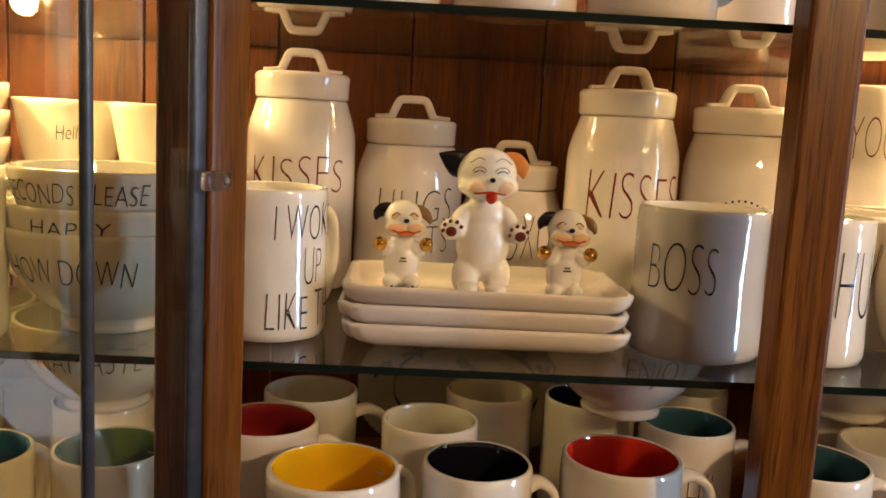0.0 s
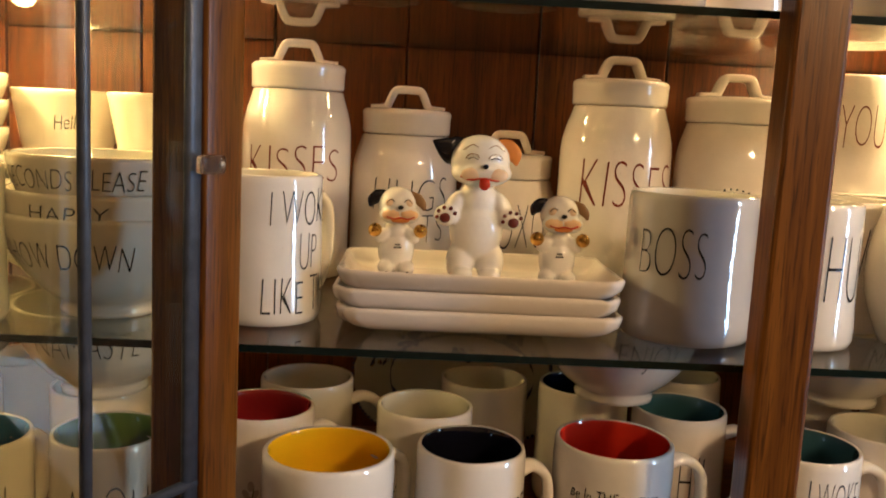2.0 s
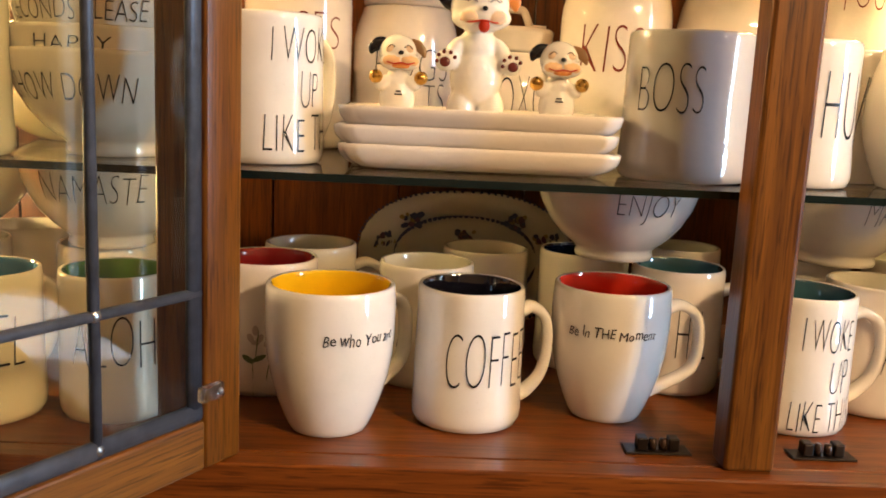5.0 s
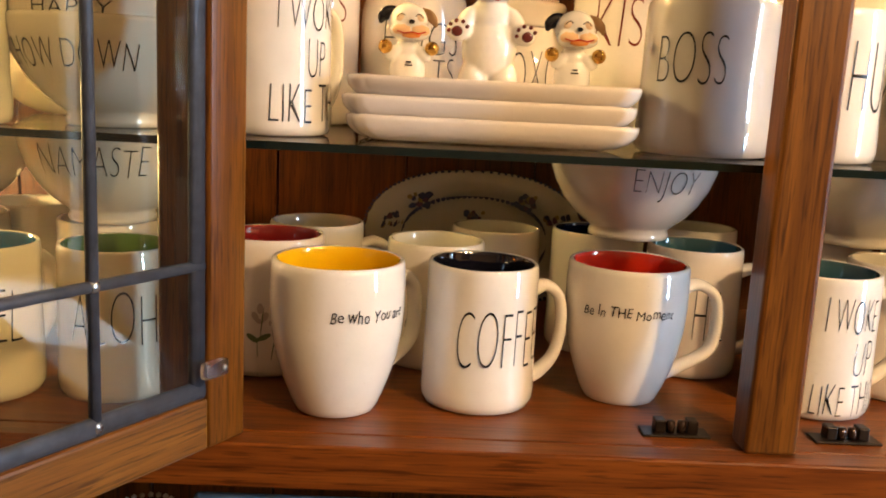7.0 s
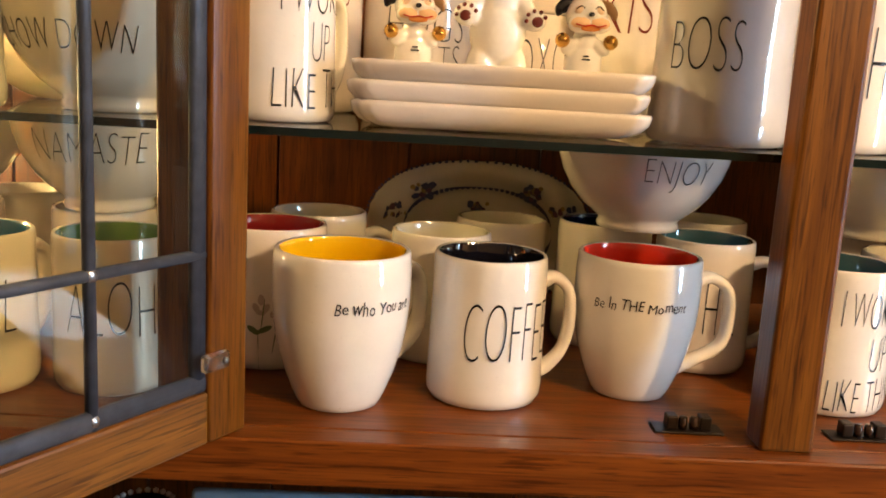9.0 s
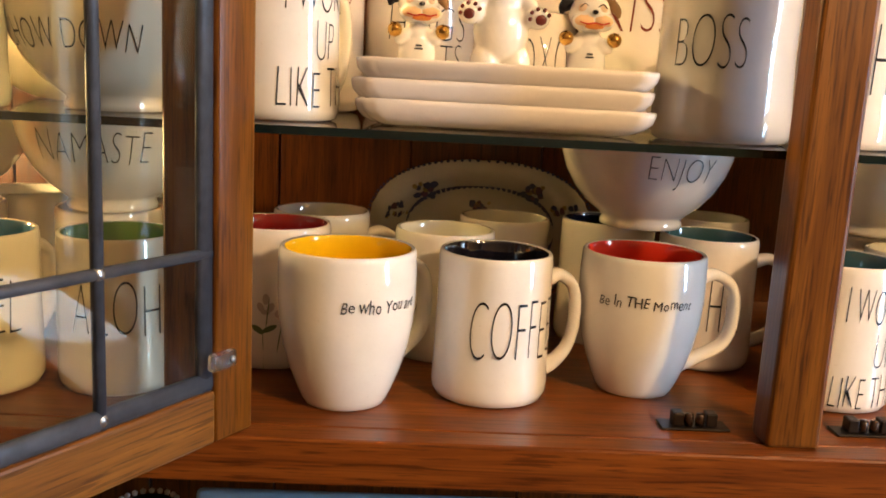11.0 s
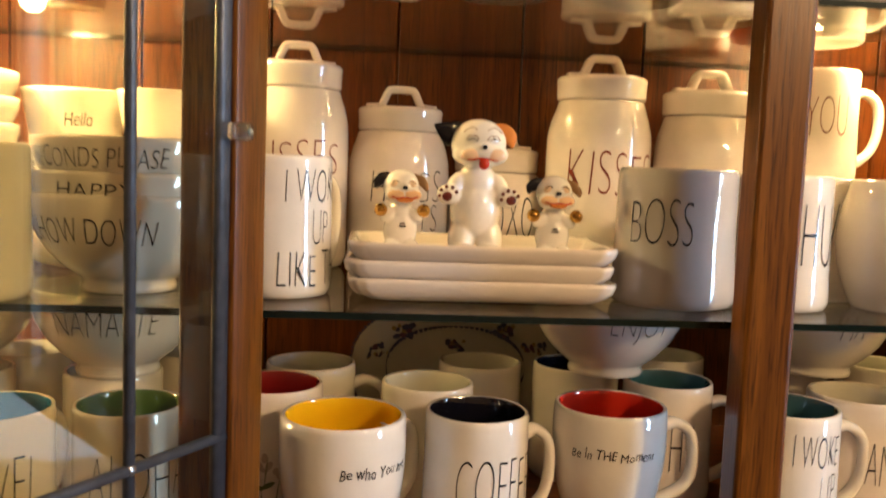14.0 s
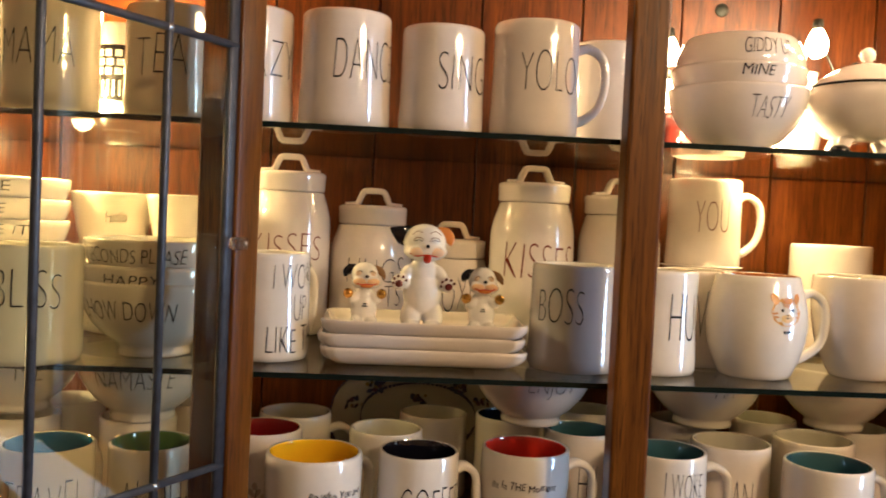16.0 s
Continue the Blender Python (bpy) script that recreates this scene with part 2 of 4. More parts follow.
def bezier(pts, n=8):
    """Points along a smooth line through pts (Catmull-Rom)."""
    p = [Vector(q) for q in pts]
    p = [2 * p[0] - p[1]] + p + [2 * p[-1] - p[-2]]
    out = []
    for i in range(1, len(p) - 2):
        for k in range(n):
            t = k / n
            out.append(0.5 * (2 * p[i] + (p[i + 1] - p[i - 1]) * t + (2 * p[i - 1] - 5 * p[i] + 4 * p[i + 1] - p[i + 2]) * t * t
                              + (3 * p[i] - p[i - 1] - 3 * p[i + 1] + p[i + 2]) * t ** 3))
    return out + [p[-2]]


def sweep(line, wide, deep, across, sides=12, square=1.0):
    """A bar of oval section along line. wide: half width along `across`; deep: half depth in the bend; lists taper it."""
    bm = bmesh.new()
    across = Vector(across).normalized()
    rings, n = [], len(line)
    for i, p in enumerate(line):
        tan = (line[min(i + 1, n - 1)] - line[max(i - 1, 0)]).normalized()
        up = tan.cross(across).normalized()
        w = wide if not isinstance(wide, (list, tuple)) else np.interp(i / (n - 1), np.linspace(0, 1, len(wide)), wide)
        d = deep if not isinstance(deep, (list, tuple)) else np.interp(i / (n - 1), np.linspace(0, 1, len(deep)), deep)
        ring = []
        for k in range(sides):
            a = 2 * math.pi * (k + 0.5) / sides
            c, s = math.cos(a), math.sin(a)
            c, s = math.copysign(abs(c) ** square, c), math.copysign(abs(s) ** square, s)
            ring.append(bm.verts.new(p + across * (w * c) + up * (d * s)))
        rings.append(ring)
    for a, b in zip(rings, rings[1:]):
        for k in range(sides):
            m = (k + 1) % sides
            bm.faces.new((a[k], a[m], b[m], b[k]))
    bm.faces.new(rings[0][::-1])
    bm.faces.new(rings[-1])
    bmesh.ops.recalc_face_normals(bm, faces=bm.faces[:])
    return bm


def ball(at, size, sub=2, turn=None):
    bm = bmesh.new()
    bmesh.ops.create_icosphere(bm, subdivisions=sub, radius=1)
    m = Matrix.Translation(at) @ (turn or Matrix()) @ Matrix.Diagonal((*(size if isinstance(size, (list, tuple)) else (size,) * 3), 1))
    bmesh.ops.transform(bm, matrix=m, verts=bm.verts[:])
    return bm


HANDED = random.Random(7)


def text_mesh(words, thin):
    cu = bpy.data.curves.new("words", "FONT")
    cu.body, cu.offset, cu.resolution_u = words, thin, 6
    ob = new("words", cu)
    dg = bpy.context.evaluated_depsgraph_get()
    me = bpy.data.meshes.new_from_object(ob.evaluated_get(dg))
    bpy.data.objects.remove(ob)
    bpy.data.curves.remove(cu)
    bm = bmesh.new()
    bm.from_mesh(me)
    bpy.data.meshes.remove(me)
    return bm


def flat_letters(words, wide, high, thin=-0.030, finest=0.004, shake=1.0):
    """Letters in the x-z plane, centred, filling wide by high."""
    bm = text_mesh(words, thin)
    xs, ys = [v.co.x for v in bm.verts], [v.co.y for v in bm.verts]
    x0, x1, y0, y1 = min(xs), max(xs), min(ys), max(ys)
    loose = set(bm.verts)
    while loose:                       # an unsteady hand: each stroke group drifts a little
        seen, todo = set(), [loose.pop()]
        while todo:
            v = todo.pop()
            seen.add(v)
            for e in v.link_edges:
                o = e.other_vert(v)
                if o in loose:
                    loose.discard(o)
                    todo.append(o)
        cx = sum(v.co.x for v in seen) / len(seen)
        sx, sy, dy, lean = (u + shake * HANDED.uniform(a, b) for u, a, b in ((1, -0.06, 0.06), (1, -0.07, 0.04), (0, -0.03, 0.03), (0, -0.05, 0.07)))
        for v in seen:
            v.co.x, v.co.y = cx + (v.co.x - cx) * sx + lean * (v.co.y - 0.35), v.co.y * sy + dy
    xs, ys = [v.co.x for v in bm.verts], [v.co.y for v in bm.verts]
    x0, x1, y0, y1 = min(xs), max(xs), min(ys), max(ys)
    for v in bm.verts:
        v.co = Vector(((v.co.x - (x0 + x1) / 2) / (x1 - x0) * wide, 0, (v.co.y - (y0 + y1) / 2) / (y1 - y0) * high))
    bmesh.ops.triangulate(bm, faces=bm.faces[:])
    for _ in range(2):
        long = [e for e in bm.edges if e.calc_length() > finest]
        if long:
            bmesh.ops.subdivide_edges(bm, edges=long, cuts=1)
            bmesh.ops.triangulate(bm, faces=bm.faces[:])
    return bm


def lettering(parent, words, outline, a0, a1, z, high, ink=None):
    """Words laid round a turned form between the angles a0 and a1 (degrees from the front, growing to the right), at height z."""
    mean = np.interp(z, [p[1] for p in outline], [p[0] for p in outline])
    bm = flat_letters(words, mean * radians(a1 - a0), high, -0.030 if high > 0.024 and "K" not in words else -0.026 if high > 0.024 else -0.020 if high > 0.0145 else -0.013 if high > 0.0115 else -0.004, shake=1.0 if high > 0.0115 else 2.4)
    mid = radians((a0 + a1) / 2)
    for v in bm.verts:
        a, h = mid + v.co.x / mean + 0.02 * v.co.z / high, z + v.co.z
        r = np.interp(h, [p[1] for p in outline], [p[0] for p in outline]) + 0.0005
        v.co = Vector((r * math.sin(a), -r * math.cos(a), h))
    return part("lettering", bm, ink or INK, parent, "thin hand-lettered words", smooth=False)


def handle_bm(outline, angle, z0, z1, out, wide=0.0075, deep=0.0045, ear=0.0):
    """A loop handle at an angle (degrees from the front, growing to the right) between the heights z0 (low) and z1."""
    a = radians(angle)
    way = Vector((math.sin(a), -math.cos(a), 0))
    ra = np.interp(z0, [p[1] for p in outline], [p[0] for p in outline]) - 0.003
    rb = np.interp(z1, [p[1] for p in outline], [p[0] for p in outline]) - 0.003
    h = z1 - z0
    top = max(ra, rb)
    pts = [way * rb + Vector((0, 0, z1)), way * (rb + out * 0.45) + Vector((0, 0, z1 + 0.004 + ear)), way * (top + out * 0.9) + Vector((0, 0, z1 - 0.10 * h)),
           way * (top + out) + Vector((0, 0, z0 + 0.55 * h)), way * (top + out * 0.82) + Vector((0, 0, z0 + 0.22 * h)), way * (ra + out * 0.38) + Vector((0, 0, z0 + 0.02 * h)), way * ra + Vector((0, 0, z0 - 0.004))]
    return sweep(bezier(pts, 6), [wide * 1.25, wide, wide, wide * 1.25], [deep * 1.3, deep, deep, deep * 1.4], way.cross(Vector((0, 0, 1))), 12, 0.85)


SHAPES = {
    "straight": [(0.90, 0.0), (0.985, 0.015), (1.025, 0.06), (1.03, 0.13), (1.01, 0.30), (1.0, 0.55), (0.995, 0.80), (0.995, 0.95), (0.985, 0.985), (0.965, 1.0)],
    "taper": [(0.58, 0.0), (0.625, 0.012), (0.665, 0.05), (0.735, 0.12), (0.835, 0.24), (0.925, 0.38), (0.985, 0.54), (1.01, 0.70), (1.012, 0.85), (1.0, 0.96), (0.99, 0.99), (0.965, 1.0)],
    "barrel": [(0.66, 0.0), (0.71, 0.015), (0.76, 0.06), (0.86, 0.18), (0.96, 0.34), (1.0, 0.50), (0.985, 0.66), (0.92, 0.82), (0.85, 0.93), (0.825, 0.985), (0.80, 1.0)],
    "cone": [(0.66, 0.0), (0.70, 0.02), (0.72, 0.06), (0.80, 0.30), (0.88, 0.60), (0.96, 0.90), (0.985, 0.985), (0.965, 1.0)],
    "nest": [(0.55, 0.0), (0.60, 0.02), (0.70, 0.10), (0.82, 0.25), (0.93, 0.50), (0.985, 0.78), (0.995, 0.95), (0.985, 0.99), (0.965, 1.0)],
    "round_bowl": [(0.44, 0.0), (0.47, 0.012), (0.475, 0.06), (0.52, 0.14), (0.70, 0.26), (0.86, 0.38), (0.97, 0.50), (1.0, 0.60), (0.985, 0.74), (0.92, 0.88), (0.86, 0.97), (0.84, 0.995), (0.82, 1.0)],
    "bowl": [(0.44, 0.0), (0.47, 0.012), (0.475, 0.06), (0.455, 0.11), (0.52, 0.16), (0.66, 0.27), (0.80, 0.43), (0.91, 0.62), (0.97, 0.80), (0.995, 0.95), (0.99, 0.99), (0.965, 1.0)],
}


def outline_of(shape, R, h):
    return [(r * R, z * h) for r, z in SHAPES[shape]]


def vessel(name, at, R, h, shape, label, category, lining="white", grip=None, words=(), group="", mat=None, wob=0.0008, wall=0.0042, ears=0.0, out=0.034):
    """A mug or bowl: body, lining, loop handle (grip: its angle) and words: (text, a0, a1, height, letter height[, ink])."""
    seed = at[0] * 31 + at[1] * 17 + at[2] * 7
    ob = thing(name, pose(*at), label, category, group)
    line = outline_of(shape, R, h)
    mat = mat or WHITE
    foot = [(0, 0.0025), (line[0][0] * 0.86, 0.0025), (line[0][0] * 0.90, 0.0004)]
    inner = [(r - wall, z) for r, z in line if z > 0.14 * h and z < 0.99 * h]
    part("body", lathe(foot + line + [(line[-1][0] - 0.0022, h - 0.0006)], 48, wob, seed), mat, ob)
    top_in = line[-1][0] - 0.0022
    floor_r = inner[0][0] * (0.80 if shape != "straight" else 0.92)
    prof = [(top_in, h - 0.0006), (top_in - 0.0012, h - 0.0035)] + [(r, z) for r, z in inner[::-1] if z < h - 0.006] + [(floor_r, 0.10 * h), (floor_r * 0.8, 0.075 * h), (0, 0.07 * h)]
    part("lining", lathe(prof, 48, wob, seed), LINING[lining], ob, "" if lining == "white" else lining + " glazed inside")
    if grip is not None:
        part("handle", handle_bm(line, grip, 0.20 * h, 0.80 * h, out, ear=ears), mat, ob)
    for w in words:
        lettering(ob, w[0], line, w[1], w[2], w[3], w[4], w[5] if len(w) > 5 else INK)
    return ob


# ---- room ----
def structure(name, bm, mat, label, category, smooth=False):
    return tagged(part(name, bm, mat, smooth=smooth), label, category, kind="structure")


structure("floor", box((-2.3, -3.2, -0.1), (2.5, 1.25, 0)), FLOORWOOD, "brown oak floor of the dining room", "floor")
structure("ceiling", box((-2.3, -3.2, 2.5), (2.5, 1.25, 2.6)), CEILPAINT, "plain off-white plaster ceiling", "ceiling")
structure("wall_north", box((-2.3, 1.12, 0), (2.5, 1.25, 2.5)), WALLPAINT, "warm beige painted wall behind the cabinet", "wall")
structure("wall_south", box((-2.3, -3.2, 0), (2.5, -3.1, 2.5)), WALLPAINT, "warm beige painted wall", "wall")
structure("wall_west", box((-2.4, -3.2, 0), (-2.3, 1.25, 2.5)), WALLPAINT, "warm beige painted wall", "wall")
V0, V1 = 0.665, 0.735
wall = bmesh.new()
W0, W1, WZ0, WZ1 = -0.56, 0.44, 0.50, 2.35
for lo, hi in (((2.4, -3.2, 0), (2.5, W0, 2.5)), ((2.4, W1, 0), (2.5, V0, 2.5)), ((2.4, V1, 0), (2.5, 1.25, 2.5)), ((2.4, V0, 0), (2.5, V1, 0.75)), ((2.4, V0, 2.2), (2.5, V1, 2.5)), ((2.4, W0, 0), (2.5, W1, WZ0)), ((2.4, W0, WZ1), (2.5, W1, 2.5))):
    box(lo, hi, bm=wall)
structure("wall_east", wall, WALLPAINT, "warm beige painted wall with two windows", "wall")
slit = thing("window_2", pose(2.4, (V0 + V1) / 2, 0.75), "slim white sidelight window letting in blue daylight", "window", kind="structure")
for nm, lo, hi in (("window_frame", (-0.01, -0.056, 0), (0.05, -0.040, 1.45)), ("window_frame", (-0.01, 0.040, 0), (0.05, 0.056, 1.45)), ("window_sill", (-0.04, -0.056, -0.02), (0.05, 0.056, 0))):
    part(nm, box(lo, hi, 0.003), TRIM, slit, smooth=False)
win = thing("window_1", pose(2.4, (W0 + W1) / 2, WZ0), "white wooden casement window letting in blue daylight", "window", kind="structure")
hw, hh = (W1 - W0) / 2, WZ1 - WZ0
for nm, lo, hi in (("window_frame", (-0.02, -hw, 0), (0.06, -hw + 0.05, hh)), ("window_frame", (-0.02, hw - 0.05, 0), (0.06, hw, hh)), ("window_frame", (-0.02, -hw + 0.05, 0), (0.06, hw - 0.05, 0.05)),
                   ("window_frame", (-0.02, -hw + 0.05, hh - 0.05), (0.06, hw - 0.05, hh))):
    part(nm, box(lo, hi, 0.004), TRIM, win, smooth=False)

pend = thing("pendant_lamp", pose(KEY[0], KEY[1], KEY[2]), "warm glowing pendant lamp hanging from the ceiling", "lamp")
part("cord", sweep([Vector((0, 0, 0.10)), Vector((0, 0, 0.26)), Vector((0, 0, 0.416))], 0.003, 0.003, (1, 0, 0), 8), BROWNMETAL, pend)
for dx, dy in ARMS:
    part("arm", sweep([Vector((0, 0, 0.10)), Vector((dx / 2, dy / 2, 0.085)), Vector((dx, dy, 0.10))], 0.006, 0.006, (0, 0, 1), 8), BROWNMETAL, pend)
    part("cap", lathe([(0, 0.105), (0.022, 0.100), (0.026, 0.080), (0.018, 0.060), (0, 0.055)], 20), BROWNMETAL, pend, m=pose(dx, dy, 0))
part("cap", lathe([(0, 0.135), (0.03, 0.13), (0.04, 0.10), (0.025, 0.085), (0.02, 0.062), (0, 0.06)], 24), BROWNMETAL, pend)

CLOTH = plain("white_cloth", (0.78, 0.79, 0.80), 0.8, vary=0.06, scale=25, bump=0.3)
tab = thing("side_table", pose(1.70, 0.610, 0, 0, 0, -12), "narrow oak side table under a white cloth near the window", "table")
for sx in (-0.60, 0.60):
    for sy in (-0.05, 0.05):
        part("leg", box((sx - 0.02, sy - 0.02, 0), (sx + 0.02, sy + 0.02, 0.72), 0.003), OAK_Z, tab, smooth=False)
part("tabletop", box((-0.66, -0.095, 0.72), (0.66, 0.095, 0.745), 0.004), OAK_X, tab, smooth=False)
tagged(part("tablecloth", box((-0.68, -0.105, 0.7455), (0.68, 0.105, 0.7525), 0.003), CLOTH, m=pose(1.70, 0.610, 0, 0, 0, -12), smooth=False), "plain white cotton tablecloth on the side table", "tablecloth")

# ---- china cabinet ----
X0, X1, YB, TOP = -0.66, 0.815, 1.05, 2.125
cab = thing("china_cabinet", pose(0, 0, 0), "stained oak china cabinet with an open leaded-glass door", "cabinet")
x = 0.007 - 0.154 * 5
while x < X1:
    lo, hi = max(x + 0.0014, X0), min(x + 0.154 - 0.0014, X1)
    if hi - lo > 0.02:
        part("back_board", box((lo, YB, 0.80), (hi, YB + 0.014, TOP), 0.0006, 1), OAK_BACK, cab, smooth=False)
    x += 0.154
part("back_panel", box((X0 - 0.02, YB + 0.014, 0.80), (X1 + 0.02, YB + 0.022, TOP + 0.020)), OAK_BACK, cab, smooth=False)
for lo, hi in ((X0 - 0.022, X0), (X1, X1 + 0.022)):
    part("side_panel", box((lo, 0.585, B - 0.034), (hi, YB + 0.014, TOP + 0.020), 0.002), OAK_Z, cab, smooth=False)
    part("bracket", box((lo, 0.880, 0.80), (hi, YB + 0.014, B - 0.0345), 0.002), OAK_Z, cab, smooth=False)
part("top_board", box((X0, 0.60, TOP), (X1, YB + 0.014, TOP + 0.020), 0.001), OAK_X, cab, smooth=False)
part("cornice", box((X0 - 0.05, 0.545, TOP + 0.020), (X1 + 0.05, YB + 0.022, TOP + 0.065), 0.010, 3), OAK_X, cab, smooth=False)
part("bottom_board", box((X0, 0.606, B - 0.020), (X1, YB, B), 0.001), OAK_X, cab, smooth=False)
part("bottom_rail", box((X0, 0.582, B - 0.034), (X1, 0.6058, B - 0.0002), 0.0020, 2), OAK_X, cab, smooth=False)
part("top_rail", box((X0, 0.600, TOP - 0.040), (X1, 0.628, TOP), 0.003), OAK_X, cab, smooth=False)
for lo, hi in ((-0.1555, -0.1185), (0.2715, 0.3105), (X0, X0 + 0.035), (X1 - 0.035, X1)):
    part("post", box((lo, 0.597, B - 0.0005), (hi, 0.627, TOP - 0.040), 0.0035, 3), OAK_Z, cab, smooth=False)



ROLLER = plain("brown_roller", (0.045, 0.025, 0.018), 0.22, 0.5)


def catch(x):
    """A double roller catch on the cabinet floor."""
    base = part("roller_catch", box((x - 0.026, 0.622, B + 0.0002), (x + 0.026, 0.641, B + 0.002), 0.0006, 1), BROWNMETAL, cab, "dark bronzed roller catch", smooth=False)
    for s in (-1, 1):
        part("jaw", box((x + s * 0.0125 - 0.0042, 0.626, B + 0.002), (x + s * 0.0125 + 0.0042, 0.637, B + 0.0125), 0.0012, 2), BROWNMETAL, base, smooth=False)
    for s in (-0.0042, 0.0042):
        r = lathe([(0, 0), (0.0032, 0.0003), (0.0036, 0.005), (0.0032, 0.0095), (0, 0.010)], 12)
        part("roller", r, ROLLER, base, m=pose(x + s, 0.629, B + 0.002))


catch(0.229)
catch(0.362)

# the open door
DOOR_H, DOOR_W = 0.925, 0.368
door_m = pose(-0.0937, 0.5963, 1.1660, 0, 0, 238.1)
frame_bm = bmesh.new()
box((0, -0.021, 0), (0.0345, 0, DOOR_H), 0.0025, 2, frame_bm)
box((DOOR_W - 0.0345, -0.021, 0), (DOOR_W, 0, DOOR_H), 0.0025, 2, frame_bm)
door = part("door", frame_bm, OAK_Z, cab, "open oak door with leaded clear glass", door_m, smooth=False)
for lo, hi in ((0.0, 0.0365), (DOOR_H - 0.0365, DOOR_H)):
    part("rail", box((0.0347, -0.0205, lo), (DOOR_W - 0.0347, -0.0004, hi), 0.0022, 2), OAK_RAIL, door, smooth=False)
GX = [0.0392, 0.1204, 0.2460, DOOR_W - 0.0392]
GZ = [0.0420, 0.1283, 0.5308, DOOR_H - 0.0420]
for i in range(3):
    for j in range(3):
        part("pane", box((GX[i] - 0.0005, -0.0085, GZ[j] - 0.0005), (GX[i + 1] + 0.0005, -0.0060, GZ[j + 1] + 0.0005)), PANE, door, smooth=False)
for i, x in enumerate(GX):
    w = 0.0066 if i in (0, 3) else 0.0035
    part("lead_bar", sweep([Vector((x, -0.0068, 0.0367)), Vector((x, -0.0068, 0.4)), Vector((x, -0.0068, DOOR_H - 0.0367))], w, 0.0036, (1, 0, 0), 14, 0.8), LEAD, door)
for j, z in enumerate(GZ):
    w = 0.0066 if j in (0, 3) else 0.0035
    part("lead_bar", sweep([Vector((0.0349, -0.0066, z)), Vector((0.2, -0.0066, z)), Vector((DOOR_W - 0.0349, -0.0066, z))], w, 0.0037, (0, 0, 1), 14, 0.8), LEAD, door)
for x in GX[1:3]:
    for z in GZ:
        part("solder_joint", ball((x, -0.0062, z), (0.0050, 0.0042, 0.0054), 2), SOLDER, door)
for z in (0.058, 0.343, 0.66):
    clip = part("clip", box((0.022, 0.0001, z - 0.006), (0.044, 0.0065, z + 0.006), 0.0022, 2), CLEARPLASTIC, door, "clear plastic glass retainer")
    part("screw", lathe([(0, 0.0015), (0.002, 0.0012), (0.0026, 0), (0, 0)], 14), STEEL, clip, m=pose(0.027, 0.0066, z, -90))


def glass_shelf(z, label):
    """A plate-glass shelf with dark polished edges, on four brass pins."""
    ob = thing("glass_shelf", pose(0, 0, z), label, "shelf")
    bm = box((X0 + 0.002, 0.6335, -0.0062), (X1 - 0.002, YB - 0.002, -0.0002))
    bm.normal_update()
    for f in bm.faces:
        f.material_index = 1 if abs(f.normal.z) < 0.5 else 0
    g = part("glass_plate", bm, [SHELFGLASS, GLASSEDGE], ob, smooth=False)
    for x, s in ((X0, 1), (X1, -1)):
        for y in (0.70, 0.98):
            part("shelf_pin", box((min(x, x + s * 0.012), y - 0.004, -0.0125), (max(x, x + s * 0.012), y + 0.004, -0.0064), 0.001, 1), STEEL, ob)


glass_shelf(S, "clear plate-glass shelf carrying canisters and mugs")
glass_shelf(T, "clear plate-glass shelf carrying mugs and bowls")

# the buffet under the cabinet
buf = thing("buffet", pose(0, 0, 0), "stained oak buffet base under the china cabinet", "cabinet")
part("carcass", box((X0 - 0.02, 0.60, 0.0), (X1 + 0.02, YB + 0.02, 0.77), 0.003), OAK_Z, buf, smooth=False)
part("top", box((X0 - 0.05, 0.56, 0.77), (X1 + 0.05, YB + 0.022, 0.80), 0.006, 3), OAK_X, buf, smooth=False)

# ---- cabinet floor: mugs and bowls ----
G1 = "mugs on the cabinet floor"
M = "white stoneware mug"
vessel("mug", (-0.0355, 0.664, B), 0.0518, 0.1205, "taper", M + " with yellow inside and small black words", "mug", "yellow", 134, [("Be who You are", 0, 70, 0.0855, 0.0105)], G1, BLUEWHITE, 0.0004, out=0.034)
vessel("mug", (0.079, 0.694, B), 0.0455, 0.117, "straight", M + " with black inside and tall thin letters", "mug", "black", 98, [("COFFEE", -26, 72, 0.062, 0.047)], G1, BLUEWHITE, 0.0022, out=0.025)
vessel("mug", (0.2035, 0.717, B), 0.0506, 0.1180, "taper", M + " with red inside and small black words", "mug", "red", 98, [("Be In THE Moment", -52, 34, 0.0845, 0.0105)], G1, BLUEWHITE, 0.0004, out=0.036)
vessel("mug", (-0.105, 0.765, B), 0.047, 0.120, "straight", M + " with dark red inside and a painted flower", "mug", "crimson", 96, (), G1, out=0.028)
vessel("mug", (-0.077, 0.868, B), 0.047, 0.117, "straight", M + " in plain cream glaze", "mug", "white", 92, (), G1)
vessel("mug", (0.042, 0.798, B), 0.0455, 0.1155, "straight", M + " with a lettered front", "mug", "white", 70, [("A", -34, -19, 0.055, 0.030)], G1)
vessel("mug", (0.106, 0.900, B), 0.0463, 0.114, "straight", M + " in plain cream glaze", "mug", "white", None, (), G1)
vessel("mug", (0.206, 0.868, B), 0.0463, 0.121, "straight", M + " with navy inside under a bowl", "mug", "navy", None, (), G1)
vessel("mug", (0.287, 0.806, B), 0.045, 0.120, "straight", M + " with teal inside", "mug", "teal", 84, [("HIL", -12, 26, 0.062, 0.048)], G1)
vessel("mug", (0.322, 0.920, B), 0.044, 0.121, "straight", M + " in plain cream glaze", "mug", "white", None, (), G1)
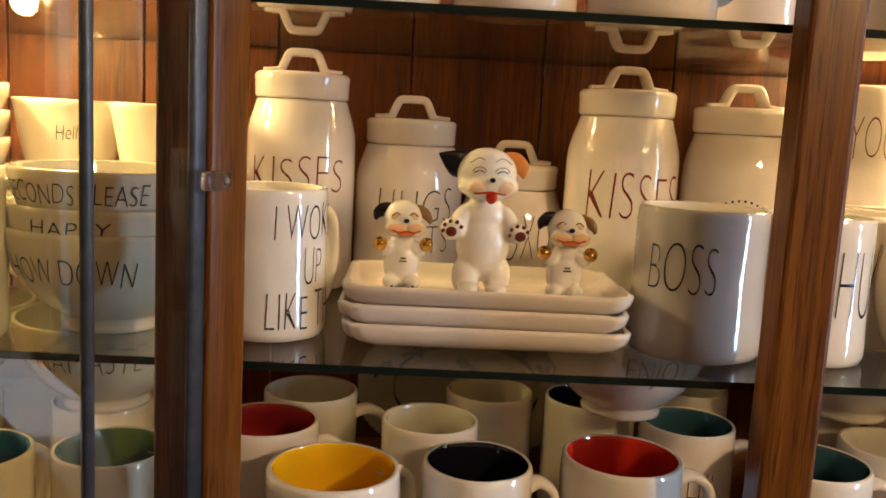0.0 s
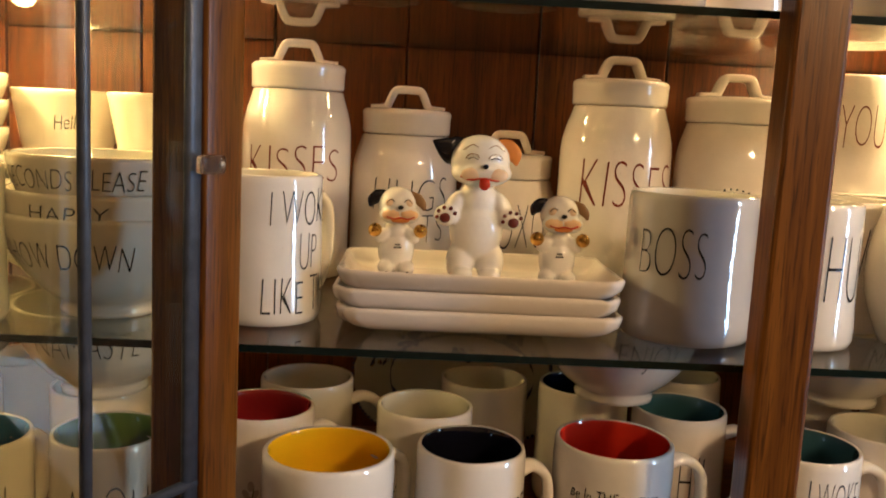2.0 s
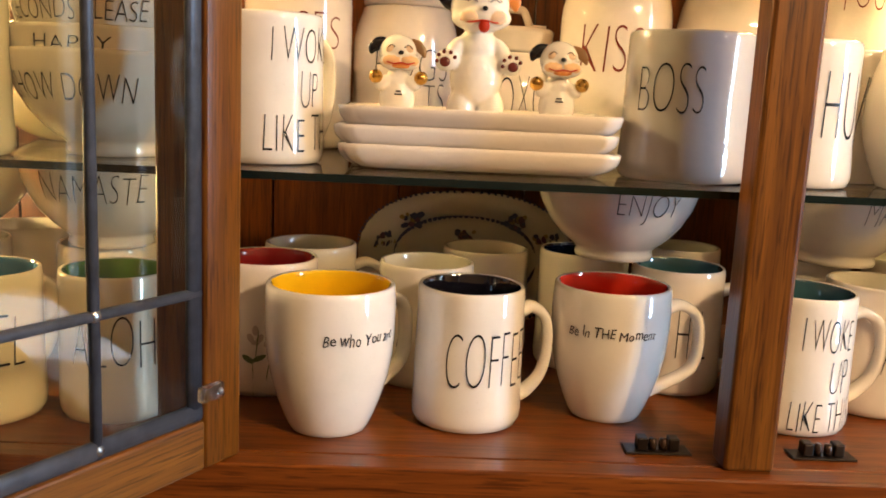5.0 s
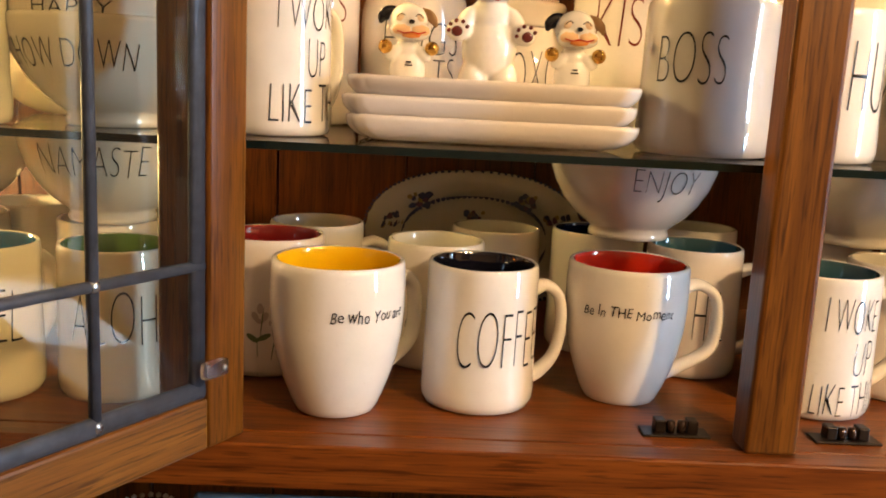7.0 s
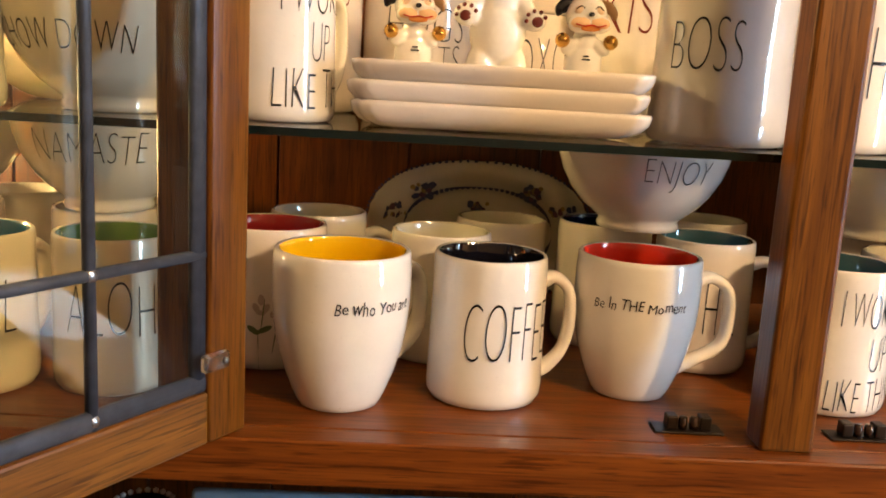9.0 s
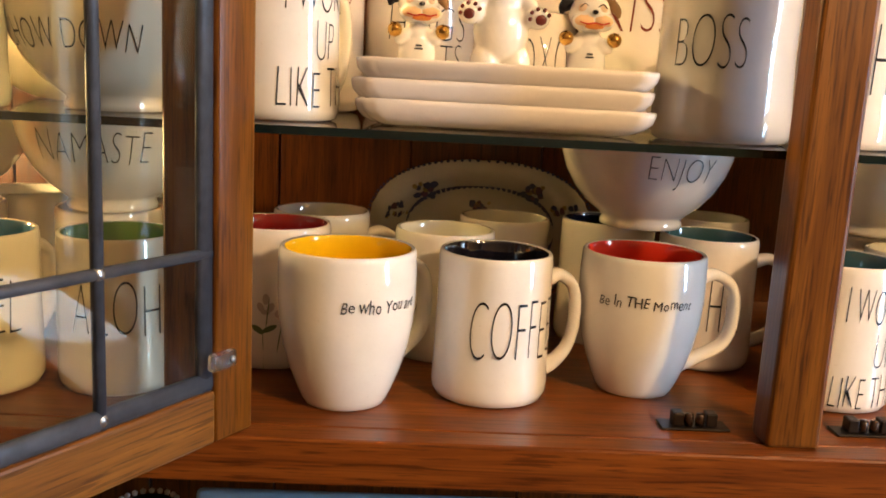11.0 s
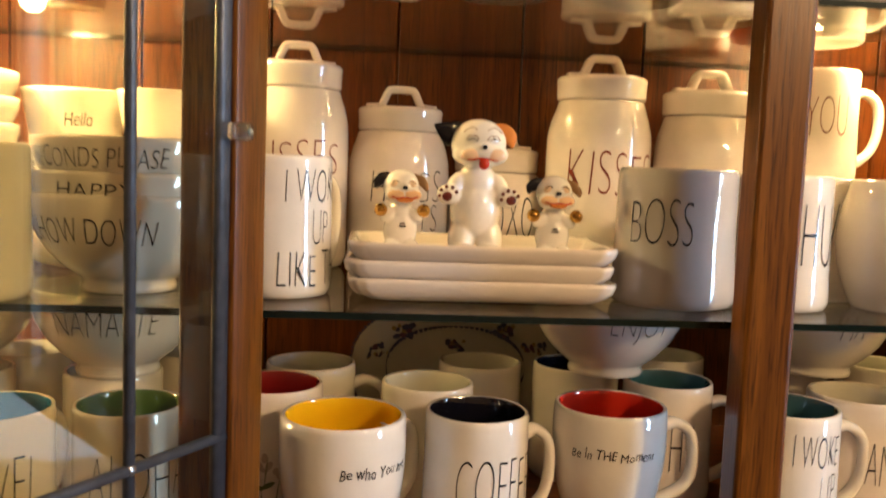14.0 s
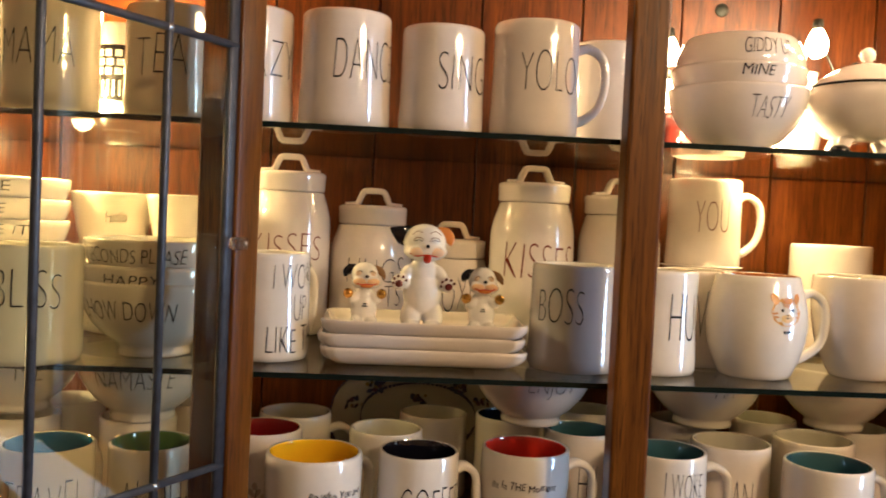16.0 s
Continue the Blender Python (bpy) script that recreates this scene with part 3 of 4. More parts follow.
vessel("mug", (0.368, 0.716, B), 0.048, 0.120, "straight", M + " with teal inside and three lines of letters", "mug", "teal", 94,
       [("I WOKE", -16, 42, 0.090, 0.030), ("UP", 16, 40, 0.054, 0.029), ("LIKE THIS", -22, 50, 0.020, 0.028)], G1, BLUEWHITE)
vessel("mug", (0.466, 0.765, B), 0.0485, 0.120, "straight", M + " with tall thin letters", "mug", "white", None, [("LAN", -28, 12, 0.062, 0.042)], G1)
vessel("mug", (0.583, 0.790, B), 0.0495, 0.121, "straight", M + " in plain cream glaze", "mug", "white", None, (), G1)
vessel("mug", (0.552, 0.690, B), 0.0495, 0.117, "straight", M + " with teal inside", "mug", "teal", 100, (), G1, BLUEWHITE)
vessel("mug", (0.568, 0.905, B), 0.045, 0.120, "straight", M + " in plain cream glaze", "mug", "white", None, (), G1)
vessel("mug", (0.445, 0.880, B), 0.045, 0.121, "straight", M + " in plain cream glaze", "mug", "white", None, (), G1)
vessel("mug", (0.672, 0.860, B), 0.047, 0.121, "straight", M + " in plain cream glaze", "mug", "white", None, (), G1)
vessel("mug", (-0.214, 0.687, B), 0.0455, 0.120, "straight", M + " with green inside and tall thin letters", "mug", "green", 150, [("ALOHA", -27, 80, 0.068, 0.043)], G1)
vessel("mug", (-0.318, 0.669, B), 0.0480, 0.120, "straight", M + " with blue inside and tall thin letters", "mug", "blue", 160, [("TRAVEL", -36, 66, 0.068, 0.043)], G1)
vessel("mug", (-0.432, 0.690, B), 0.0470, 0.120, "straight", M + " with blue inside", "mug", "blue", 150, [("A", 40, 56, 0.068, 0.040)], G1)
vessel("mug", (-0.374, 0.890, B), 0.0450, 0.120, "straight", M + " in plain cream glaze", "mug", "white", None, (), G1)
vessel("mug", (-0.262, 0.805, B), 0.0460, 0.120, "straight", M + " in plain cream glaze under a bowl", "mug", "white", None, (), G1)
vessel("mug", (-0.205, 0.900, B), 0.0460, 0.120, "straight", M + " in plain cream glaze", "mug", "white", None, (), G1)
vessel("mug", (-0.400, 0.800, B), 0.0460, 0.120, "straight", M + " in plain cream glaze under a bowl", "mug", "white", None, (), G1)
G2 = "bowls standing on mugs"
vessel("bowl", (0.226, 0.826, B + 0.1222), 0.080, 0.082, "bowl", "white footed stoneware bowl stacked on mugs", "bowl", words=[("ENJOY", -12, 34, 0.056, 0.029)], group=G2)
vessel("bowl", (-0.253, 0.790, B + 0.1212), 0.080, 0.083, "bowl", "white footed stoneware bowl stacked on mugs", "bowl", words=[("NAMASTE", -28, 42, 0.058, 0.027)], group=G2)
vessel("bowl", (0.458, 0.845, B + 0.1222), 0.080, 0.082, "bowl", "white footed stoneware bowl stacked on mugs", "bowl", words=[("MA", -8, 10, 0.060, 0.026)], group=G2)
vessel("bowl", (0.640, 0.850, B + 0.1222), 0.080, 0.082, "bowl", "white footed stoneware bowl stacked on mugs", "bowl", group=G2)
vessel("bowl", (-0.412, 0.815, B + 0.1212), 0.080, 0.083, "bowl", "white footed stoneware bowl stacked on mugs", "bowl", words=[("ME", 20, 45, 0.058, 0.026)], group=G2)

# painted flower on the dark red mug
flo = [o for o in scene.objects if o.get("label", "").endswith("a painted flower")][0]
STEM = plain("painted_green", (0.10, 0.14, 0.06), 0.3, bump=0)
PETAL = plain("painted_petals", (0.48, 0.38, 0.33), 0.3, bump=0)


def decal(parent, shapes, outline, mat, name, label=""):
    """Flat painted blots (angle, height, half width, half height, tilt) on a turned form."""
    bm = bmesh.new()
    for a, z, w, h, tilt in shapes:
        vs = []
        R = np.interp(z, [p[1] for p in outline], [p[0] for p in outline])
        for q in range(10):
            u = 2 * math.pi * q / 10
            dx, dz = w * math.cos(u), h * math.sin(u)
            dx, dz = dx * math.cos(tilt) - dz * math.sin(tilt), dx * math.sin(tilt) + dz * math.cos(tilt)
            aa = radians(a) + dx / R
            r = np.interp(z + dz, [p[1] for p in outline], [p[0] for p in outline]) + 0.0005
            vs.append(bm.verts.new((r * math.sin(aa), -r * math.cos(aa), z + dz)))
        bm.faces.new(vs)
    return part(name, bm, mat, parent, label, smooth=False)


mug_line = outline_of("straight", 0.047, 0.120)
decal(flo, [(-3, 0.017, 0.0006, 0.016, 0.03), (-8.5, 0.036, 0.0062, 0.0026, -0.55), (3, 0.037, 0.0068, 0.0024, 0.45), (1, 0.050, 0.0005, 0.014, -0.1), (13, 0.030, 0.0005, 0.014, -0.15)], mug_line, STEM, "painted_stem")
decal(flo, [(-6, 0.055, 0.0028, 0.0045, 0.5), (-1, 0.062, 0.0028, 0.0048, 0.0), (4, 0.055, 0.0028, 0.0045, -0.5), (-1, 0.051, 0.0040, 0.0022, 0.0), (15, 0.046, 0.0030, 0.0036, 0.3), (11, 0.050, 0.0026, 0.0034, -0.3)], mug_line, PETAL, "painted_flower")

# oval platter leaning on the back boards
plat = thing("platter", pose(0.090, 0.990, B, -9), "large oval cream platter with blue flower border leaning on the boards", "platter")


def oval_dish(rx, rz, rings, seg=72, scallop=0.0):
    """An upright dish from (scale, depth) rings about a centre rz above its base."""
    bm = bmesh.new()
    rows = []
    for s, d in rings:
        if s == 0:
            rows.append([bm.verts.new((0, d, rz))])
            continue
        row = []
        for q in range(seg):
            u = 2 * math.pi * q / seg
            f = s * (1 + (scallop * abs(math.sin(u * 18)) if s > 0.97 else 0))
            row.append(bm.verts.new((rx * f * math.copysign(abs(math.cos(u)) ** 0.85, math.cos(u)), d, rz + rz * f * math.copysign(abs(math.sin(u)) ** 0.85, math.sin(u)))))
        rows.append(row)
    for a, b in zip(rows, rows[1:]):
        for q in range(seg):
            n = (q + 1) % seg
            bm.faces.new((a[0], b[n], b[q]) if len(a) == 1 else (a[q], a[n], b[n], b[q]) if len(b) > 1 else (a[q], a[n], b[0]))
    bmesh.ops.recalc_face_normals(bm, faces=bm.faces[:])
    return bm


# Cream glaze darkened to carry the shade at the back of the cabinet.
part("dish", oval_dish(0.128, 0.081, [(0, 0.016), (0.60, 0.016), (0.66, 0.012), (0.72, 0.008), (0.98, -0.002), (0.995, 0.0), (0.985, 0.004), (0.70, 0.016), (0.0, 0.022)], scallop=0.012), glaze("shade_dimmed_cream_china", (0.56, 0.50, 0.40), 0.06), plat)
BLUEPAINT = plain("painted_blue", (0.030, 0.035, 0.11), 0.3, vary=0.5, bump=0)
PURPLE = plain("painted_purple", (0.10, 0.03, 0.07), 0.3, vary=0.5, bump=0)
OCHRE = plain("painted_ochre", (0.30, 0.19, 0.05), 0.3, vary=0.4, bump=0)


def dish_blots(name, mat, spots):
    bm = bmesh.new()
    for x, z, r in spots:
        s = math.hypot(x / 0.135, (z - 0.082) / 0.082)
        y = np.interp(s, [0, 0.60, 0.66, 0.72, 0.98], [0.016, 0.016, 0.012, 0.008, -0.002]) - 0.0012
        bm.faces.new([bm.verts.new((x + r * math.cos(2 * math.pi * q / 8) * (1 + 0.3 * math.sin(q * 5 + x * 900)), y, z + r * math.sin(2 * math.pi * q / 8))) for q in range(8)])
    part(name, bm, mat, plat, smooth=False)


dish_blots("rim_line", BLUEPAINT, [(0.135 * 0.962 * math.copysign(abs(math.cos(u)) ** 0.85, math.cos(u)), 0.082 + 0.082 * 0.962 * math.copysign(abs(math.sin(u)) ** 0.85, math.sin(u)), 0.0019) for u in [2 * math.pi * q / 110 for q in range(110)]])
dish_blots("well_line", BLUEPAINT, [(0.135 * 0.655 * math.cos(u), 0.082 + 0.082 * 0.62 * math.sin(u), 0.0031) for u in [2 * math.pi * q / 84 for q in range(84)]])
rnd = random.Random(4)
for cx, cz in ((-0.066, 0.126), (-0.098, 0.100), (0.060, 0.126), (0.097, 0.104), (0.0, 0.110)):
    for nm, mt, n, sp in (("painted_leaves", BLUEPAINT, 9, 0.013), ("painted_blooms", PURPLE, 5, 0.008), ("painted_buds", OCHRE, 4, 0.012)):
        n = n if cx else 3
        dish_blots(nm, mt, [(cx + rnd.uniform(-sp, sp), cz + rnd.uniform(-sp, sp) * 0.7, rnd.uniform(0.0024, 0.0048)) for _ in range(n)])

# ---- middle shelf, centre ----


def canister(at, R, lid_r, h, label, words=(), turn=0.0, group="lidded canisters"):
    """A shouldered jar with a capped lid and a strap handle; h: from the base to the top of the strap."""
    ob = thing("canister", pose(*at), label, "canister", group)
    hb = h - 0.0495                                   # height of the body's neck
    line = [(0.86 * R, 0.0), (0.95 * R, 0.003), (R, 0.012), (1.005 * R, hb * 0.3), (R, hb - 0.046), (0.985 * R, hb - 0.034), (0.93 * R, hb - 0.020), (0.865 * R, hb - 0.009), (0.83 * R, hb - 0.002), (0.82 * R, hb)]
    part("body", lathe([(0, 0.002), (0.8 * R, 0.002), (0.82 * R, 0.0004)] + line + [(0.7 * R, hb), (0.7 * R, hb - 0.01)], 52, 0.0012, at[0] * 40), WHITE, ob)
    L = lid_r
    lid = part("lid", lathe([(0, 0.0), (0.90 * L, 0.0), (0.965 * L, 0.0006), (0.985 * L, 0.003), (0.99 * L, 0.018), (1.0 * L, 0.0205), (1.0 * L, 0.0235), (0.965 * L, 0.0262), (0.90 * L, 0.0272), (0, 0.0285)], 52, 0.0007, at[0] * 9), WHITE, ob, m=pose(0, 0, hb + 0.0006, 0, 0, turn))
    z = 0.0255
    pts = [(-0.040, 0, z + 0.0012), (-0.028, 0, z + 0.0022), (-0.0225, 0, z + 0.004), (-0.0185, 0, z + 0.0125), (-0.0145, 0, z + 0.0202), (-0.009, 0, z + 0.0222), (0.009, 0, z + 0.0222), (0.0145, 0, z + 0.0202), (0.0185, 0, z + 0.0125), (0.0225, 0, z + 0.004), (0.028, 0, z + 0.0022), (0.040, 0, z + 0.0012)]
    part("strap_handle", sweep(bezier(pts, 4), 0.0095, 0.0046, (0, 1, 0), 16, 0.6), WHITE, lid)
    for w in words:
        lettering(ob, w[0], line, w[1], w[2], w[3], w[4], w[5])
    return ob, line


CL = "cream white lidded stoneware canister with a strap handle"
canister((-0.104, 0.940, S), 0.0570, 0.0490, 0.2435, CL, [("KISSES", -46, 54, 0.121, 0.036, RUST)], 6)
canister((0.011, 0.970, S), 0.0580, 0.0490, 0.2025, CL, [("HUGS", -32, 50, 0.093, 0.036, INK), ("TS", 20, 46, 0.058, 0.030, INK)], 3)
canister((0.126, 0.984, S), 0.0585, 0.0500, 0.1605, CL + ", short", [("OXO", -14, 40, 0.062, 0.048, INK)], -8)
canister((0.235, 0.935, S), 0.0590, 0.0505, 0.2435, CL, [("KISSES", -46, 54, 0.115, 0.050, RUST)], 4)
can_e, line_e = canister((0.357, 0.930, S), 0.0575, 0.0510, 0.2315, "cream white lidded stoneware canister with a beaded scroll", [("Love", -32, 0, 0.092, 0.014, INK)], 2)
decal(can_e, [(-52 + q * 6, 0.098 + 0.019 * math.sin(math.pi * q / 13), 0.0013, 0.0013, 0) for q in range(14)], line_e, INK, "painted_beads")

vessel("mug", (-0.099, 0.727, S), 0.0462, 0.121, "straight", "tall white stoneware mug with three lines of letters", "mug", "white", 130,
       [("I WOKE", 13, 92, 0.0965, 0.029), ("UP", 44, 68, 0.061, 0.029), ("LIKE THIS", 6, 104, 0.0265, 0.031)], "mugs on the middle shelf", BLUEWHITE, 0.0014, out=0.017)
vessel("mug", (0.256, 0.726, S), 0.0535, 0.122, "straight", "large white stoneware mug greyed for shade, with tall thin letters", "mug", "white", 82, [("BOSS", -62, -3, 0.076, 0.040)], "mugs on the middle shelf", SHADEWHITE, 0.0020, out=0.034)


def tray(at, turn, label):
    """A rectangular dish with rounded corners and a rolled rim."""
    bm = bmesh.new()
    rows, seg = [], 64
    for hx, hy, z in ((0.086, 0.040, 0.0008), (0.094, 0.048, 0.0), (0.103, 0.0555, 0.002), (0.1110, 0.0612, 0.0062), (0.1155, 0.0646, 0.0115), (0.1166, 0.0656, 0.0160), (0.1168, 0.0658, 0.0190), (0.1150, 0.0642, 0.0203), (0.1120, 0.0615, 0.0190), (0.1080, 0.0580, 0.0120), (0.101, 0.052, 0.0075), (0.090, 0.042, 0.0062)):
        row, cr = [], 0.020 - max(0, 0.108 - hx) * 0.3
        for q in range(seg):
            u = 2 * math.pi * (q + 0.5) / seg
            c, s = math.cos(u), math.sin(u)
            w = 0.0015 * noise.noise((c * 2.6 + at[2] * 50, s * 2.6, z * 9))
            row.append(bm.verts.new((math.copysign(hx - cr, c) + cr * c + w, math.copysign(hy - cr, s) + cr * s + w, z + w * 0.8 * (z > 0.01))))
        rows.append(row)
    for a, b in zip(rows, rows[1:]):
        for q in range(seg):
            n = (q + 1) % seg
            bm.faces.new((a[q], a[n], b[n], b[q]))
    bm.faces.new(rows[0][::-1])
    bm.faces.new(rows[-1])
    bmesh.ops.recalc_face_normals(bm, faces=bm.faces[:])
    return tagged(part("tray", bm, WHITE, m=pose(*at, 0, 0, turn)), label, "tray", "stacked trays")


for q in range(3):
    tray((0.078 + (0.0012, -0.001, 0.001)[q], 0.7430, S + 0.0004 + 0.0152 * q), (0.6, -0.5, 0.2)[q], "rectangular cream white ceramic tray in a stack of three")

# figurines: one mesh each
FIG = [glaze("figurine_white", (0.80, 0.77, 0.72), 0.03, 0.06, 0.05), plain("figurine_black", (0.008, 0.008, 0.012), 0.12, bump=0), plain("figurine_red", (0.50, 0.035, 0.015), 0.12, bump=0),
       plain("figurine_orange", (0.66, 0.24, 0.06), 0.14, bump=0), GOLD, plain("figurine_maroon", (0.12, 0.022, 0.018), 0.15, bump=0), plain("figurine_blush", (0.80, 0.60, 0.42), 0.06, bump=0), plain("figurine_brown", (0.27, 0.15, 0.07), 0.08, bump=0), plain("figurine_peach", (0.80, 0.53, 0.31), 0.06, bump=0)]


def fuse(blobs, voxel):
    """Ovals melted into one skin."""
    bm = bmesh.new()
    for at, size, turn in blobs:
        add(bm, ball(at, size, 3, turn))
    me = bpy.data.meshes.new("lump")
    bm.to_mesh(me)
    bm.free()
    ob = new("lump", me)
    r = ob.modifiers.new("r", "REMESH")
    r.mode, r.voxel_size = "VOXEL", voxel
    s = ob.modifiers.new("s", "SMOOTH")
    s.iterations, s.factor = 7, 0.5
    done = bpy.data.meshes.new_from_object(ob.evaluated_get(bpy.context.evaluated_depsgraph_get()))
    bpy.data.objects.remove(ob)
    out = bmesh.new()
    out.from_mesh(done)
    return out


def arc(bm, pts, r, mat):
    add(bm, sweep(bezier(pts, 5), r, r, (0, -1, 0.2), 6), mat)


def rx(a, b=0.0, c=0.0):
    return Euler((radians(a), radians(b), radians(c))).to_matrix().to_4x4()


def big_figure(at, turn):
    """A laughing seated-up porcelain pup, 12 cm high, paws raised."""
    skin = [((0, 0, 0.042), (0.0235, 0.0195, 0.028), None), ((0, 0.001, 0.066), (0.0190, 0.0165, 0.018), None), ((-0.013, -0.002, 0.014), (0.0125, 0.0125, 0.019), None), ((0.013, -0.002, 0.014), (0.0125, 0.0125, 0.019), None),
            ((-0.012, -0.012, 0.005), (0.010, 0.014, 0.0062), None), ((0.012, -0.012, 0.005), (0.010, 0.014, 0.0062), None),
            ((-0.0205, -0.004, 0.062), (0.0080, 0.0085, 0.015), rx(0, 28)), ((0.0205, -0.004, 0.062), (0.0080, 0.0085, 0.015), rx(0, -28)),
            ((-0.0275, -0.012, 0.0545), (0.0105, 0.008, 0.0095), None), ((0.0275, -0.012, 0.0525), (0.0100, 0.008, 0.0090), None),
            ((0, -0.002, 0.1015), (0.0258, 0.0215, 0.0218), None), ((0, -0.003, 0.1120), (0.0195, 0.0165, 0.0115), None), ((0.001, -0.008, 0.0915), (0.0262, 0.0160, 0.0125), None), ((0.002, -0.016, 0.092), (0.0185, 0.012, 0.0105), None), ((-0.009, -0.020, 0.091), (0.0088, 0.0075, 0.0068), None), ((0.012, -0.020, 0.091), (0.0088, 0.0075, 0.0068), None)]
    bm = fuse(skin, 0.0014)
    for f in bm.faces:
        f.smooth = True
    add(bm, sweep(bezier([(-0.017, 0.000, 0.108), (-0.026, -0.003, 0.1095), (-0.034, -0.005, 0.1130), (-0.0415, -0.006, 0.1165)], 5), [0.0035, 0.0035, 0.002, 0.0006], [0.0125, 0.0120, 0.0070, 0.0008], (0, 1, 0), 14), 1)
    add(bm, sweep(bezier([(0.017, 0.003, 0.110), (0.024, 0.002, 0.1105), (0.0295, 0.000, 0.106), (0.0315, -0.001, 0.0985)], 5), [0.0035, 0.0035, 0.003, 0.0008], [0.0100, 0.0095, 0.0070, 0.0010], (0, 1, 0), 14), 3)
    add(bm, ball((0.002, -0.0283, 0.0975), (0.0025, 0.0024, 0.0022), 2), 1)
    add(bm, ball((0.002, -0.0262, 0.0832), (0.0050, 0.0042, 0.0056), 2), 2)
    add(bm, ball((-0.0095, -0.0246, 0.0905), (0.0088, 0.0036, 0.0058), 2), 6)
    add(bm, ball((0.0130, -0.0246, 0.0905), (0.0088, 0.0036, 0.0058), 2), 6)
    arc(bm, [(-0.018, -0.0215, 0.0885), (-0.010, -0.0275, 0.0862), (0.001, -0.0290, 0.0878), (0.012, -0.0272, 0.0862), (0.020, -0.0205, 0.0885)], 0.0008, 2)
    for s in (-1, 1):
        x = 0.001 + s * 0.0095
        arc(bm, [(x - 0.006, -0.0225, 0.1035), (x - 0.003, -0.0238, 0.1072), (x + 0.003, -0.0238, 0.1072), (x + 0.006, -0.0222, 0.1035)], 0.00038, 7)
        arc(bm, [(x - 0.0045, -0.0240, 0.1030), (x, -0.0250, 0.1048), (x + 0.0045, -0.0238, 0.1030)], 0.00045, 1)
        arc(bm, [(x - 0.008, -0.0195, 0.1105), (x, -0.0205, 0.1150), (x + 0.008, -0.0180, 0.1105)], 0.00036, 7)
        px, pz = s * 0.0280, 0.0545 if s < 0 else 0.0525
        add(bm, ball((px + s * 0.001, -0.0200, pz - 0.0015), (0.0048, 0.0016, 0.0044), 2), 5)
        for q in range(5):
            u = radians(20 + q * 42)
            add(bm, ball((px + 0.0078 * math.cos(u), -0.0186, pz + 0.0072 * math.sin(u)), (0.0020, 0.0013, 0.0020), 1), 5)
    ob = part("figurine", bm, FIG, m=pose(*at, 0, 0, turn))
    return tagged(ob, "glossy white porcelain pup figurine with a black ear", "figurine", "figurines on the tray")


def small_figure(at, turn, label):
    """A small porcelain pup with gold balls for paws."""
    skin = [((0, 0, 0.020), (0.0158, 0.0130, 0.020), None), ((-0.009, -0.007, 0.006), (0.0075, 0.0100, 0.0062), None), ((0.009, -0.007, 0.006), (0.0075, 0.0100, 0.0062), None),
            ((-0.0125, -0.006, 0.034), (0.0055, 0.0055, 0.0085), rx(0, 50)), ((0.0125, -0.006, 0.034), (0.0055, 0.0055, 0.0085), rx(0, -50)),
            ((0, 0, 0.036), (0.0125, 0.0105, 0.011), None), ((0, -0.001, 0.0595), (0.0172, 0.0155, 0.0160), None), ((-0.0055, -0.010, 0.0520), (0.0110, 0.0090, 0.0078), None), ((0.0075, -0.010, 0.0520), (0.0110, 0.0090, 0.0078), None)]
    bm = fuse(skin, 0.0011)
    for f in bm.faces:
        f.smooth = True
    add(bm, sweep(bezier([(-0.011, 0.0, 0.0670), (-0.0175, -0.001, 0.0665), (-0.0222, -0.002, 0.0625), (-0.0240, -0.003, 0.0575)], 5), [0.003, 0.003, 0.003, 0.0008], [0.0056, 0.0060, 0.0048, 0.0012], (0, 1, 0), 12), 1)
    add(bm, sweep(bezier([(0.010, -0.003, 0.0680), (0.0165, -0.006, 0.0655), (0.0205, -0.008, 0.0610), (0.0225, -0.008, 0.0560)], 5), [0.003, 0.003, 0.002, 0.0008], [0.0045, 0.0048, 0.0036, 0.0010], (0, 1, 0), 12), 7)
    add(bm, ball((0.001, -0.0182, 0.0590), (0.0026, 0.0020, 0.0020), 2), 1)
    add(bm, ball((-0.0060, -0.0140, 0.0522), (0.0090, 0.0056, 0.0056), 2), 8)
    add(bm, ball((0.0080, -0.0140, 0.0522), (0.0090, 0.0056, 0.0056), 2), 8)
    add(bm, ball((0.001, -0.0182, 0.0480), (0.0082, 0.0030, 0.0024), 2), 3)
    arc(bm, [(-0.0110, -0.0188, 0.0512), (-0.005, -0.0212, 0.0496), (0.001, -0.0214, 0.0506), (0.007, -0.0212, 0.0496), (0.0130, -0.0188, 0.0512)], 0.0006, 2)
    for s in (-1, 1):
        add(bm, ball((s * 0.0072, -0.0128, 0.0622), (0.0048, 0.0026, 0.0040), 2), 6)
        arc(bm, [(s * 0.0070 - 0.004, -0.0150, 0.0625), (s * 0.0070, -0.0158, 0.0655), (s * 0.0070 + 0.004, -0.0145, 0.0625)], 0.0004, 1)
        add(bm, ball((s * 0.0195, -0.010, 0.0385), (0.0062, 0.0062, 0.0062), 2), 4)
        add(bm, ball((s * 0.009, -0.0155, 0.003), (0.0016, 0.0010, 0.0012), 1), 1)
    for q in range(2):
        add(bm, box((-0.0032 + q * 0.001, -0.0134, 0.0235 + 0.0026 * q), (0.0034 - q * 0.001, -0.0120, 0.0246 + 0.0026 * q)), 1)
    ob = part("figurine", bm, FIG, m=pose(*at, 0, 0, turn))
    return tagged(ob, label, "figurine", "figurines on the tray")


